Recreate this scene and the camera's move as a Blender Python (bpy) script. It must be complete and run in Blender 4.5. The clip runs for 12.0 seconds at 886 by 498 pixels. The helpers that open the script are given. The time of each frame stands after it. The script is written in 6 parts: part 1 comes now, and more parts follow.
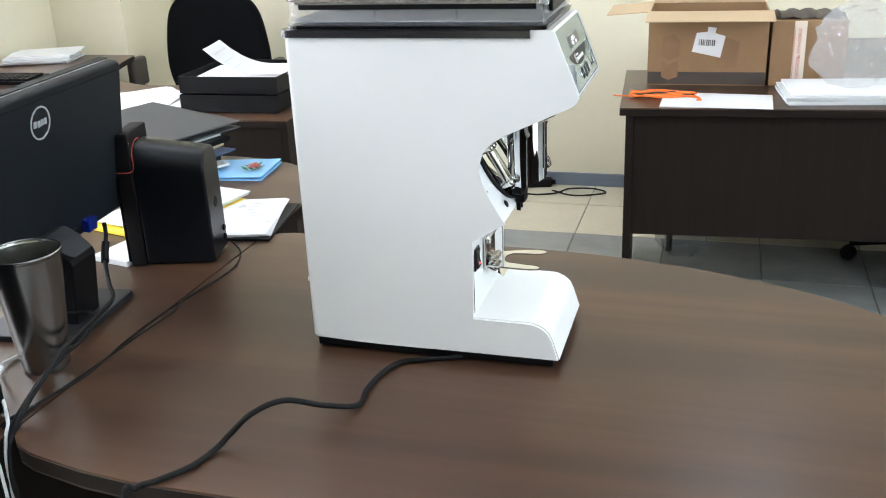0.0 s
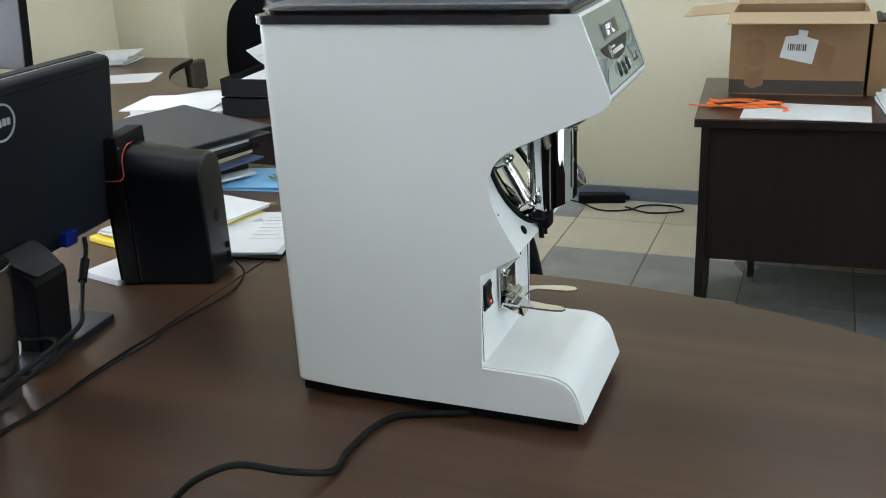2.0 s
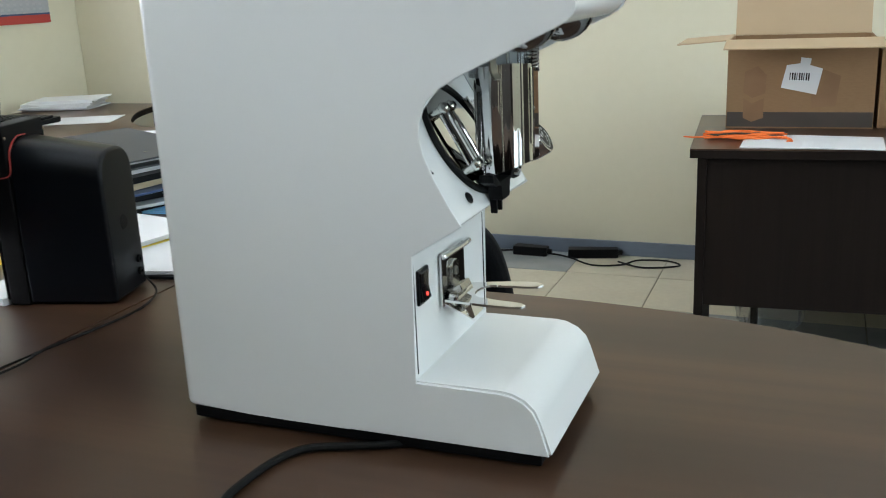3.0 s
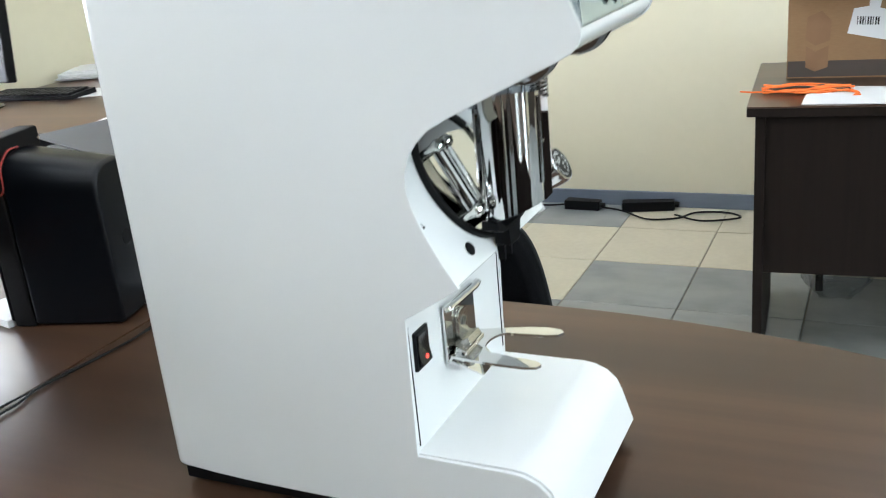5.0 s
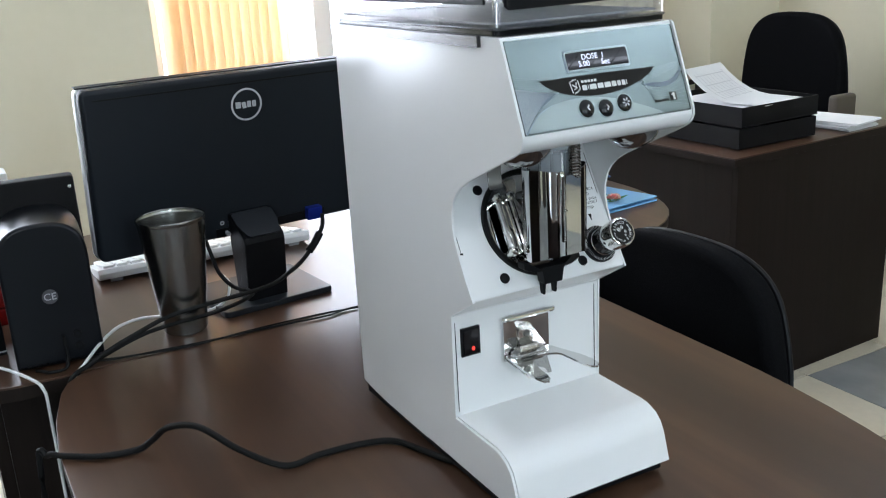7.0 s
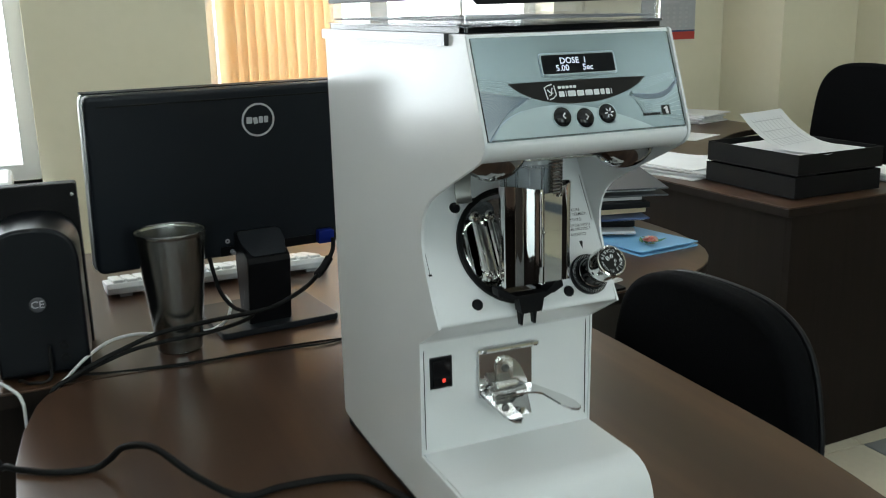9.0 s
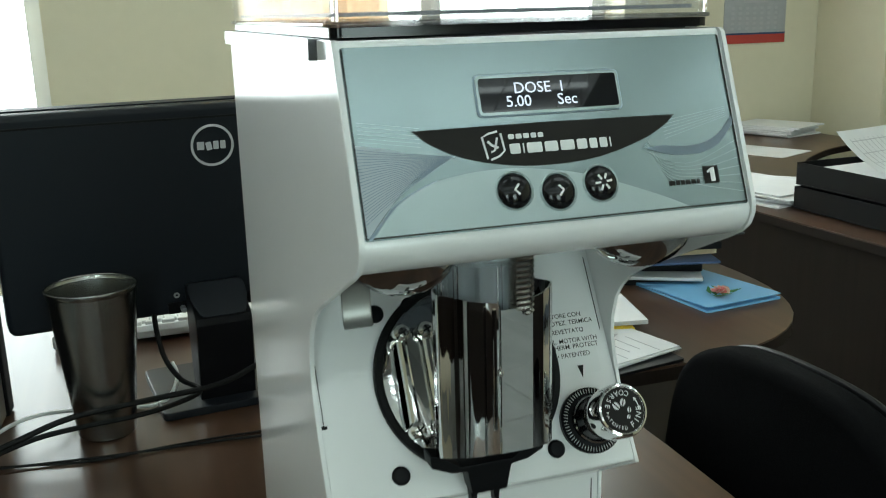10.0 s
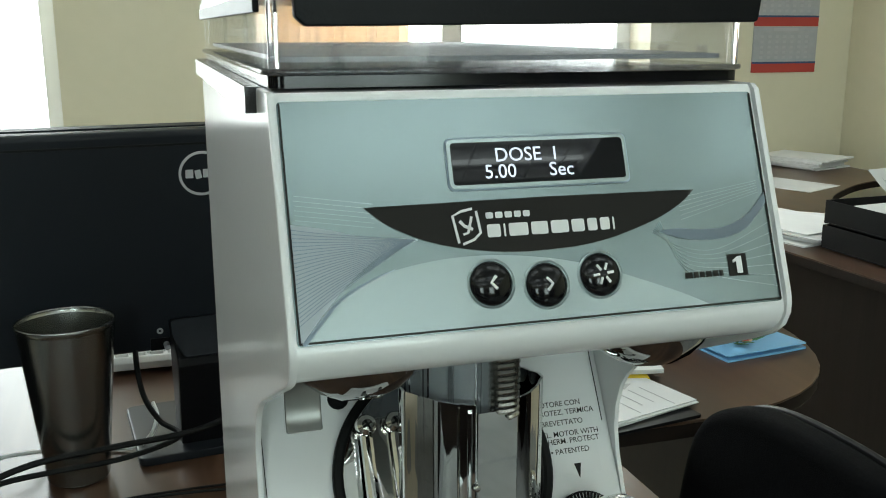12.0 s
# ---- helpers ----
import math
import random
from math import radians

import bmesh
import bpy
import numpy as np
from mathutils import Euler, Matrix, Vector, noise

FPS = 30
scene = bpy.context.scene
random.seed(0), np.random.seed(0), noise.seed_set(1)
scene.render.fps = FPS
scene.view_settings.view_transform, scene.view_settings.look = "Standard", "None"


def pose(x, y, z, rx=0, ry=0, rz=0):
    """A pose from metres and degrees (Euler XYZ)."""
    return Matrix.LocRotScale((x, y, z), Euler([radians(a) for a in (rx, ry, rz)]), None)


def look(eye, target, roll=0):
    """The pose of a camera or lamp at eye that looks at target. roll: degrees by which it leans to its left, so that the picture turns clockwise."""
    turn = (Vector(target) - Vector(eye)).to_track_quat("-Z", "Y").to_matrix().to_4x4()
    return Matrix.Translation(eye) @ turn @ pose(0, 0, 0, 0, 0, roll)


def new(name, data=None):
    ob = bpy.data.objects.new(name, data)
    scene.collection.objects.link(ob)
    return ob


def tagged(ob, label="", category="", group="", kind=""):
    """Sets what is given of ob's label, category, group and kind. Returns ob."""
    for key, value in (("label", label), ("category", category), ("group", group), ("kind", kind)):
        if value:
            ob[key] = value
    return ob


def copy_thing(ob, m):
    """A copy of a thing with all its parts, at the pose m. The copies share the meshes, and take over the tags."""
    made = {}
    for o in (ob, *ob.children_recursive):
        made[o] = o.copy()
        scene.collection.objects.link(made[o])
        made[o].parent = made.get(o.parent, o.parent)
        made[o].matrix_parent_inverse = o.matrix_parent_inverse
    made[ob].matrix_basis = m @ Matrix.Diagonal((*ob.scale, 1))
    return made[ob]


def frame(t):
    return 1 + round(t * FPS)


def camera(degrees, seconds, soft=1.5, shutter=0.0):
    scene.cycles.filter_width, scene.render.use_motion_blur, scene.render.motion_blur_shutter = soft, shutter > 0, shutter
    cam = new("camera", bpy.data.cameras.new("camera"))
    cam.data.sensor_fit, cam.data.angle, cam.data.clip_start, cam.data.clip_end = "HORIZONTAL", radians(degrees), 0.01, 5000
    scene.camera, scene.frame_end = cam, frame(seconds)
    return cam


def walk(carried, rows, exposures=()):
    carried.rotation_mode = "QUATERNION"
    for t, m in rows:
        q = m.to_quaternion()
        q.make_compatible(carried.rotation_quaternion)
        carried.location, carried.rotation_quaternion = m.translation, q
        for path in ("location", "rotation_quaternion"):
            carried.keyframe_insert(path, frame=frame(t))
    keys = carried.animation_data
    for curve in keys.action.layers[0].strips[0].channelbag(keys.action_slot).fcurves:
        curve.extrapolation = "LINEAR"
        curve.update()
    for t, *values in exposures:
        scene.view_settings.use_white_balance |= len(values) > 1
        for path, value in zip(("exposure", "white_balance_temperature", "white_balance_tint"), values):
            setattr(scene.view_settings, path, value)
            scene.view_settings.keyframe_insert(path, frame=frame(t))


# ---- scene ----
cam = camera(50.3, 12.0, soft=1.0, shutter=0.3)
PATH = [
    (0, (0.627, -1.279, 1.464), (0.077, 0.501, 0.736), -2.6),
    (0.5, (0.648, -1.211, 1.467), (0.024, 0.542, 0.735), -3.3),
    (1, (0.656, -1.151, 1.46), (-0.022, 0.581, 0.726), -3.8),
    (1.5, (0.66, -1.092, 1.456), (-0.042, 0.626, 0.712), -3.4),
    (2, (0.652, -1.007, 1.394), (-0.071, 0.722, 0.694), -3.0),
    (2.5, (0.65, -0.891, 1.297), (-0.098, 0.858, 0.678), -3.0),
    (3, (0.627, -0.771, 1.198), (-0.103, 1.011, 0.659), -2.6),
    (3.2, (0.619, -0.73, 1.161), (-0.102, 1.065, 0.652), -2.7),
    (4.8, (0.589, -0.61, 1.204), (-0.212, 1.118, 0.596), -4.5),
    (5, (0.625, -0.614, 1.26), (-0.215, 1.075, 0.598), -5.6),
    (5.5, (0.782, -0.532, 1.309), (-0.395, 0.944, 0.649), -6.7),
    (6, (0.899, -0.416, 1.366), (-0.621, 0.68, 0.67), -6.9),
    (6.5, (1.043, -0.436, 1.374), (-0.605, 0.5, 0.735), -4.7),
    (7, (1.153, -0.469, 1.346), (-0.533, 0.426, 0.749), -3.3),
    (7.2, (1.182, -0.463, 1.322), (-0.526, 0.408, 0.752), -3.0),
    (8.8, (1.184, -0.383, 1.296), (-0.585, 0.401, 0.789), -1.4),
    (9, (1.131, -0.343, 1.292), (-0.644, 0.433, 0.794), -1.4),
    (9.5, (0.963, -0.204, 1.285), (-0.841, 0.507, 0.795), -1.4),
    (10, (0.834, -0.094, 1.281), (-1.004, 0.524, 0.791), -1.5),
    (10.5, (0.784, -0.060, 1.270), (-1.073, 0.527, 0.814), -0.8),
    (11, (0.760, -0.042, 1.275), (-1.103, 0.519, 0.809), -0.2),
    (11.5, (0.757, -0.039, 1.283), (-1.108, 0.522, 0.826), 0.0),
    (12, (0.754, -0.042, 1.292), (-1.105, 0.538, 0.836), -0.0),
]
EXPOSURES = [(0, 0.30, 6050, 14), (1.5, -0.18, 6000, 11), (2.5, -0.52, 6000, 9), (3.2, -0.34, 6000, 9), (5, 0.16, 6000, 11), (5.5, 0.14, 5980, 12), (6, -0.12, 5900, 15), (7, -0.46, 5880, 14), (9, -0.95, 6250, 5), (10, -0.90, 6300, -3), (11, -0.86, 6350, -3), (12, -0.88, 6450, 0)]
walk(cam, [(t, look(eye, target, roll)) for t, eye, target, roll in PATH], EXPOSURES)

# ---- light ----
world = bpy.data.worlds.new("sky")
scene.world = world
world.use_nodes = True
wn = world.node_tree.nodes
sky = wn.new("ShaderNodeTexSky")
sky.sky_type, sky.sun_disc = "NISHITA", False
sky.sun_elevation, sky.sun_rotation = radians(35), radians(-120)
world.node_tree.links.new(sky.outputs[0], wn["Background"].inputs[0])
wn["Background"].inputs[1].default_value = 0.1


def area_lamp(name, m, sx, sy, watts, colour):
    d = bpy.data.lights.new(name, "AREA")
    d.shape, d.size, d.size_y, d.energy, d.color = "RECTANGLE", sx, sy, watts, colour
    ob = new(name, d)
    ob.matrix_world = m
    return ob


WALL_X, WALL_Y, NEAR_Y, EAST_X, ROOM_H = -2.65, 3.28, -3.6, 5.0, 2.9
DAY, TUBE = (0.93, 0.97, 1.0), (0.92, 0.975, 1.0)
for y in (-1.05, 1.15):
    area_lamp("daylight_stand_in", look((WALL_X - 0.16, y, 1.75), (WALL_X + 1, y, 1.65)), 1.45, 1.85, 82, DAY)
# east pair: added to brighten the grinder's front, in windows guessed from reflections
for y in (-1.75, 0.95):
    area_lamp("daylight_stand_in", look((EAST_X + 0.06, y, 1.65), (EAST_X - 1, y, 1.55)), 1.0, 1.4, 50, (0.80, 0.965, 0.965))
# x 4.2 and y 2.45 rows added to brighten grinder front and back wall
LAMPS = [(x, y) for x in (-0.8, 0.85, 2.52, 4.2) for y in (-2.3, -0.7, 0.9, 2.45)]


# ---- materials ----
def material(name, colour, rough=0.5, metal=0.0, spots=(), bump=0.0, bump_scale=200, coat=0.0, detail=5.0, **more):
    """Principled surface; spots: rows of (scale, amount, stretch xyz, second colour) mixed over the base colour by noise."""
    m = bpy.data.materials.new(name)
    m.use_nodes = True
    nt = m.node_tree
    n, l = nt.nodes, nt.links
    b = n["Principled BSDF"]
    b.inputs["Roughness"].default_value = rough
    b.inputs["Metallic"].default_value = metal
    b.inputs["Coat Weight"].default_value = coat
    b.inputs["Coat Roughness"].default_value = 0.08
    b.inputs["Base Color"].default_value = (*colour, 1)
    for key, value in more.items():
        b.inputs[key.replace("_", " ")].default_value = value
    tc = n.new("ShaderNodeTexCoord")
    last = None
    for scale, amount, stretch, second in spots:
        mp = n.new("ShaderNodeMapping")
        mp.inputs["Scale"].default_value = stretch
        l.new(tc.outputs["Object"], mp.inputs["Vector"])
        tx = n.new("ShaderNodeTexNoise")
        tx.inputs["Scale"].default_value, tx.inputs["Detail"].default_value = scale, detail
        l.new(mp.outputs[0], tx.inputs["Vector"])
        rp = n.new("ShaderNodeMapRange")
        rp.interpolation_type = "SMOOTHSTEP"
        rp.inputs["From Min"].default_value, rp.inputs["From Max"].default_value = 0.28, 0.72
        rp.inputs["To Max"].default_value = amount
        l.new(tx.outputs["Fac"], rp.inputs["Value"])
        mx = n.new("ShaderNodeMix")
        mx.data_type = "RGBA"
        l.new(rp.outputs[0], mx.inputs["Factor"])
        if last is None:
            mx.inputs["A"].default_value = (*colour, 1)
        else:
            l.new(last, mx.inputs["A"])
        mx.inputs["B"].default_value = (*second, 1)
        last = mx.outputs["Result"]
    if last is not None:
        l.new(last, b.inputs["Base Color"])
    if bump:
        tx = n.new("ShaderNodeTexNoise")
        tx.inputs["Scale"].default_value, tx.inputs["Detail"].default_value = bump_scale, 4
        l.new(tc.outputs["Object"], tx.inputs["Vector"])
        bp = n.new("ShaderNodeBump")
        bp.inputs["Strength"].default_value, bp.inputs["Distance"].default_value = bump, 0.002
        l.new(tx.outputs["Fac"], bp.inputs["Height"])
        l.new(bp.outputs[0], b.inputs["Normal"])
    return m


def glass(name, colour=(1, 1, 1), rough=0.02, ior=1.45):
    m = material(name, colour, rough)
    b = m.node_tree.nodes["Principled BSDF"]
    b.inputs["Transmission Weight"].default_value, b.inputs["IOR"].default_value = 1.0, ior
    return m


def glow(name, colour, strength):
    m = material(name, (0.02, 0.02, 0.02), 0.4)
    b = m.node_tree.nodes["Principled BSDF"]
    b.inputs["Emission Color"].default_value, b.inputs["Emission Strength"].default_value = (*colour, 1), strength
    return m


def random_tint(m, amount):
    """Varies the brightness from object to object."""
    n, l = m.node_tree.nodes, m.node_tree.links
    b = n["Principled BSDF"]
    hs, oi, rp = n.new("ShaderNodeHueSaturation"), n.new("ShaderNodeObjectInfo"), n.new("ShaderNodeMapRange")
    rp.inputs["To Min"].default_value, rp.inputs["To Max"].default_value = 1 - amount, 1 + amount
    l.new(oi.outputs["Random"], rp.inputs["Value"])
    l.new(rp.outputs[0], hs.inputs["Value"])
    if b.inputs["Base Color"].links:
        l.new(b.inputs["Base Color"].links[0].from_socket, hs.inputs["Color"])
    else:
        hs.inputs["Color"].default_value = b.inputs["Base Color"].default_value
    l.new(hs.outputs[0], b.inputs["Base Color"])
    return m


ONE = (1, 1, 1)
PAINT = material("white_enamel", (0.80, 0.81, 0.81), 0.15, spots=[(6, 0.25, ONE, (0.76, 0.77, 0.77))], bump=0.02, bump_scale=240, Specular_IOR_Level=0.46)
ADDED_BROWN = material("added_panel_brown", (0.050, 0.036, 0.028), 0.5, spots=[(2, 0.5, (1, 1, 0.2), (0.036, 0.026, 0.02))])
CHROME = material("chrome", (0.68, 0.68, 0.675), 0.03, 1.0)
SCREW_STEEL = material("screw_steel", (0.78, 0.78, 0.74), 0.16, 1.0)
CUP_STEEL = material("cup_steel", (0.35, 0.352, 0.34), 0.25, 1.0, spots=[(25, 0.6, (1, 1, 0.06), (0.36, 0.36, 0.345))], bump=0.03, bump_scale=90)
STEEL = material("brushed_steel", (0.50, 0.49, 0.46), 0.24, 1.0, spots=[(30, 0.5, (1, 1, 0.05), (0.40, 0.39, 0.37))], bump=0.04, bump_scale=120)
BLACK = material("black_plastic", (0.005, 0.005, 0.006), 0.40, Specular_IOR_Level=0.14, bump=0.05, bump_scale=600)
RUBBER = material("black_rubber", (0.005, 0.005, 0.005), 0.6, Specular_IOR_Level=0.2)
GLOSS_BLACK = material("gloss_black", (0.005, 0.005, 0.006), 0.12, Specular_IOR_Level=0.35)
HOPPER_FLOOR = material("hopper_floor", (0.235, 0.242, 0.272), 0.42, 0.0, spots=[(14, 0.5, ONE, (0.185, 0.19, 0.215))], Specular_IOR_Level=0.05)
RAIL = material("rail_plastic", (0.015, 0.015, 0.018), 0.20, Specular_IOR_Level=1.0)
COLLAR = material("milky_plastic", (0.78, 0.83, 0.88), 0.12, Transmission_Weight=0.72, IOR=1.4)
CLIP = material("satin_steel", (0.21, 0.21, 0.20), 0.33, 1.0, spots=[(60, 0.5, (1, 1, 0.1), (0.15, 0.15, 0.145))])
ARM = material("arm_pad", (0.085, 0.070, 0.055), 0.5)
PALE_PINK = material("pale_petal", (0.72, 0.50, 0.42), 0.6)
SCREEN_GLASS = material("display_window", (0.002, 0.002, 0.004), 0.03, Specular_IOR_Level=0.32)
SILVER = material("silver_foil", (0.268, 0.338, 0.346), 0.22, 0.72, spots=[(14, 0.25, (0.4, 1, 1), (0.312, 0.385, 0.395))])
SILVER_PALE = material("silver_pale", (0.39, 0.462, 0.470), 0.23, 0.6)
SILVER_DARK = material("silver_dark", (0.17, 0.21, 0.25), 0.28, 0.55)
SILVER_LINE = material("silver_line", (0.325, 0.365, 0.395), 0.3, 0.5)
INK = material("dark_print", (0.018, 0.0165, 0.015), 0.4, Specular_IOR_Level=0.12)
DARK_CHROME = material("dark_chrome", (0.30, 0.30, 0.30), 0.03, 1.0)
SHEET_GREY = material("month_paper", (0.42, 0.43, 0.45), 0.6, spots=[(30, 0.4, ONE, (0.34, 0.35, 0.37))])
WHITE_INK = material("white_print", (0.75, 0.75, 0.75), 0.4)
CLEAR = glass("clear_plastic", (0.95, 0.96, 0.98), 0.02, 1.42)
HOPPER_WALL = material("clear_hopper_plastic", (0.70, 0.72, 0.76), 0.05, Alpha=0.10, Specular_IOR_Level=1.0)
SMOKED = material("smoked_plastic", (0.09, 0.09, 0.105), 0.08, Alpha=0.6, Specular_IOR_Level=0.7)
SMOKE_LID = material("lid_champagne", (0.30, 0.29, 0.27), 0.22, 0.5, spots=[(9, 0.4, ONE, (0.24, 0.23, 0.21))], Alpha=0.72)
LED_TEXT = glow("display_text", (0.80, 0.85, 1.0), 2.2)
LED_RED = glow("red_lamp", (1.0, 0.05, 0.03), 2.5)
# broad bands: grain, plus bright and dark wall reflections put into the colour
WOOD = material("wenge_laminate", (0.088, 0.0460, 0.0265), 0.28, spots=[(1.5, 1.0, (0.40, 3.2, 3.2), (0.028, 0.0155, 0.0105)), (2.6, 0.6, (0.35, 2.6, 2.6), (0.112, 0.0580, 0.0320)), (14, 0.38, (0.10, 3.4, 3.4), (0.038, 0.0210, 0.0140))], detail=2.2, Specular_IOR_Level=0.32)
WOOD_EDGE = material("wenge_edge", (0.020, 0.011, 0.008), 0.4, spots=[(20, 0.5, (0.3, 6, 6), (0.02, 0.012, 0.010))])
WOOD_RIM = material("worn_edge", (0.085, 0.070, 0.060), 0.5, spots=[(12, 0.9, ONE, (0.025, 0.016, 0.012))])
WOOD_DARK = material("dark_panel", (0.0145, 0.0098, 0.0078), 0.5, spots=[(9, 0.6, (6, 6, 0.3), (0.0095, 0.0065, 0.0052)), (60, 0.3, (3, 3, 0.1), (0.019, 0.013, 0.010))], Specular_IOR_Level=0.12)
MONITOR = material("monitor_shell", (0.011, 0.0135, 0.0175), 0.42, spots=[(5, 0.3, ONE, (0.009, 0.0115, 0.015))], Specular_IOR_Level=0.2, bump=0.05, bump_scale=900)
MONITOR_GREY = material("monitor_bezel_white", (0.70, 0.71, 0.72), 0.3)
STAND_GREY = material("stand_grey", (0.013, 0.015, 0.019), 0.4, Specular_IOR_Level=0.22)
LOGO = material("logo_silver", (0.62, 0.63, 0.65), 0.35, 0.4)
SPEAKER_FRONT = material("speaker_front", (0.006, 0.0055, 0.006), 0.6, Specular_IOR_Level=0.15)
SPEAKER = material("speaker_shell", (0.0042, 0.005, 0.007), 0.28, Specular_IOR_Level=0.24, bump=0.06, bump_scale=500)
WALL = material("cream_wall", (0.72, 0.67, 0.51), 0.7, spots=[(1.2, 0.5, ONE, (0.69, 0.64, 0.48)), (25, 0.2, ONE, (0.66, 0.615, 0.46))], bump=0.15, bump_scale=260)
CEIL = material("ceiling_white", (0.82, 0.82, 0.80), 0.8, spots=[(60, 0.3, ONE, (0.72, 0.72, 0.70))], bump=0.2, bump_scale=300)
TILE_CREAM = random_tint(material("cream_tile", (0.66, 0.60, 0.47), 0.22, spots=[(5, 0.5, ONE, (0.58, 0.53, 0.42)), (40, 0.2, ONE, (0.52, 0.47, 0.38))]), 0.05)
TILE_GREY = random_tint(material("grey_tile", (0.30, 0.31, 0.31), 0.24, spots=[(6, 0.7, ONE, (0.22, 0.23, 0.24)), (2, 0.4, (1, 4, 1), (0.40, 0.41, 0.41))]), 0.06)
GROUT = material("grout", (0.22, 0.20, 0.17), 0.9, spots=[(20, 0.5, ONE, (0.14, 0.13, 0.11))])
SKIRT = material("skirting_grey", (0.17, 0.20, 0.25), 0.4, spots=[(8, 0.4, (1, 8, 8), (0.14, 0.165, 0.21))])
PAPER = random_tint(material("white_paper", (0.72, 0.725, 0.73), 0.7, spots=[(4, 0.4, ONE, (0.64, 0.65, 0.67)), (18, 0.2, ONE, (0.60, 0.61, 0.63))]), 0.08)
PRINT = material("grey_print", (0.45, 0.45, 0.47), 0.7)
CARD = material("cardboard", (0.27, 0.157, 0.074), 0.75, spots=[(5, 0.6, ONE, (0.215, 0.123, 0.056)), (60, 0.25, (1, 1, 4), (0.32, 0.195, 0.10))], bump=0.12, bump_scale=120)
CARD_PALE = material("cardboard_inside", (0.50, 0.37, 0.23), 0.75, spots=[(6, 0.4, ONE, (0.44, 0.32, 0.19))])
CARD_DARK = material("box_print_dark", (0.055, 0.042, 0.034), 0.6, spots=[(10, 0.4, ONE, (0.08, 0.06, 0.05))])
CARD_PRINT = material("box_print_brown", (0.21, 0.115, 0.055), 0.7, spots=[(9, 0.6, ONE, (0.28, 0.16, 0.08))])
TAPE = material("packing_tape", (0.72, 0.62, 0.52), 0.3)
RED_INK = material("red_print", (0.45, 0.05, 0.04), 0.5)
RED_PLASTIC = material("red_plastic", (0.36, 0.012, 0.012), 0.3, spots=[(12, 0.4, ONE, (0.26, 0.008, 0.008))])
BEIGE = material("beige_book", (0.62, 0.52, 0.34), 0.6, spots=[(30, 0.4, (1, 1, 8), (0.50, 0.41, 0.26))])
FABRIC = material("black_fabric", (0.0035, 0.0035, 0.004), 0.95, spots=[(300, 0.6, ONE, (0.007, 0.007, 0.008))], bump=0.4, bump_scale=700, Specular_IOR_Level=0.06)
CHAIR_SHELL = material("chair_shell", (0.006, 0.006, 0.007), 0.5, Specular_IOR_Level=0.25, bump=0.1, bump_scale=400)
BINDER = material("binder_grey", (0.045, 0.048, 0.055), 0.5, spots=[(40, 0.4, ONE, (0.035, 0.037, 0.043))], bump=0.1, bump_scale=300)
BLUE = material("blue_folder", (0.20, 0.47, 0.78), 0.35, spots=[(9, 0.3, ONE, (0.26, 0.53, 0.82))])
NAVY = material("navy_folder", (0.04, 0.07, 0.16), 0.4)
YELLOW = material("yellow_folder", (0.85, 0.62, 0.03), 0.45)
ORANGE = material("orange_ribbon", (0.85, 0.17, 0.02), 0.6)
GREEN = material("green_leaf", (0.06, 0.20, 0.07), 0.5)
PINK = material("pink_petal", (0.75, 0.22, 0.20), 0.55)
WHITE_PLASTIC = material("white_plastic", (0.74, 0.75, 0.75), 0.35)
BADGE_GREY = material("badge_grey", (0.06, 0.06, 0.065), 0.4)
GREY_PLASTIC = material("grey_plastic", (0.33, 0.33, 0.34), 0.45)
VGA_BLUE = material("vga_blue", (0.006, 0.016, 0.16), 0.4, Specular_IOR_Level=0.2)
FILM = material("plastic_film", (0.62, 0.64, 0.66), 0.16, Alpha=0.22, Specular_IOR_Level=0.9)
FRAME_WHITE = material("window_frame_white", (0.80, 0.80, 0.79), 0.35)
SLAT = material("blind_slat", (0.84, 0.67, 0.45), 0.8, spots=[(50, 0.3, (1, 1, 0.1), (0.78, 0.55, 0.32))])
PANE = glass("window_pane", (1, 1, 1), 0.0, 1.45)
OUTSIDE = glow("outside_haze", (0.95, 0.98, 1.0), 4.0)
TUBES = glow("lamp_tube", TUBE, 12.0)
for mm in (SLAT,):
    n_, l_ = mm.node_tree.nodes, mm.node_tree.links
    tr, ms = n_.new("ShaderNodeBsdfTranslucent"), n_.new("ShaderNodeMixShader")
    tr.inputs[0].default_value = (0.97, 0.84, 0.65, 1)
    ms.inputs[0].default_value = 0.6
    l_.new(n_["Principled BSDF"].outputs[0], ms.inputs[1])
    l_.new(tr.outputs[0], ms.inputs[2])
    l_.new(ms.outputs[0], n_["Material Output"].inputs[0])


# ---- mesh helpers ----
def thing(name, at, label, category, turn=0.0, group="", kind=""):
    ob = new(name)
    ob.empty_display_size = 0.05
    ob.matrix_world = pose(*at, 0, 0, turn)
    return tagged(ob, label, category, group, kind)


def link_mesh(name, bm, mat, parent=None, label="", smooth=True):
    me = bpy.data.meshes.new(name)
    bmesh.ops.recalc_face_normals(bm, faces=bm.faces)
    bm.to_mesh(me)
    bm.free()
    for m in (mat if isinstance(mat, (list, tuple)) else [mat]):
        me.materials.append(m)
    if smooth:
        me.shade_smooth()
        me.set_sharp_from_angle(angle=radians(32))
    ob = new(name, me)
    if smooth and name not in ("floor_tile", "key") and len(me.polygons) < 4000:
        ob.modifiers.new("weighted", "WEIGHTED_NORMAL").keep_sharp = True
    if parent is not None:
        ob.parent = parent
    return tagged(ob, label) if label else ob


def part(name, bm, mat, parent, label="", smooth=True):
    return link_mesh(name, bm, mat, parent, label, smooth)


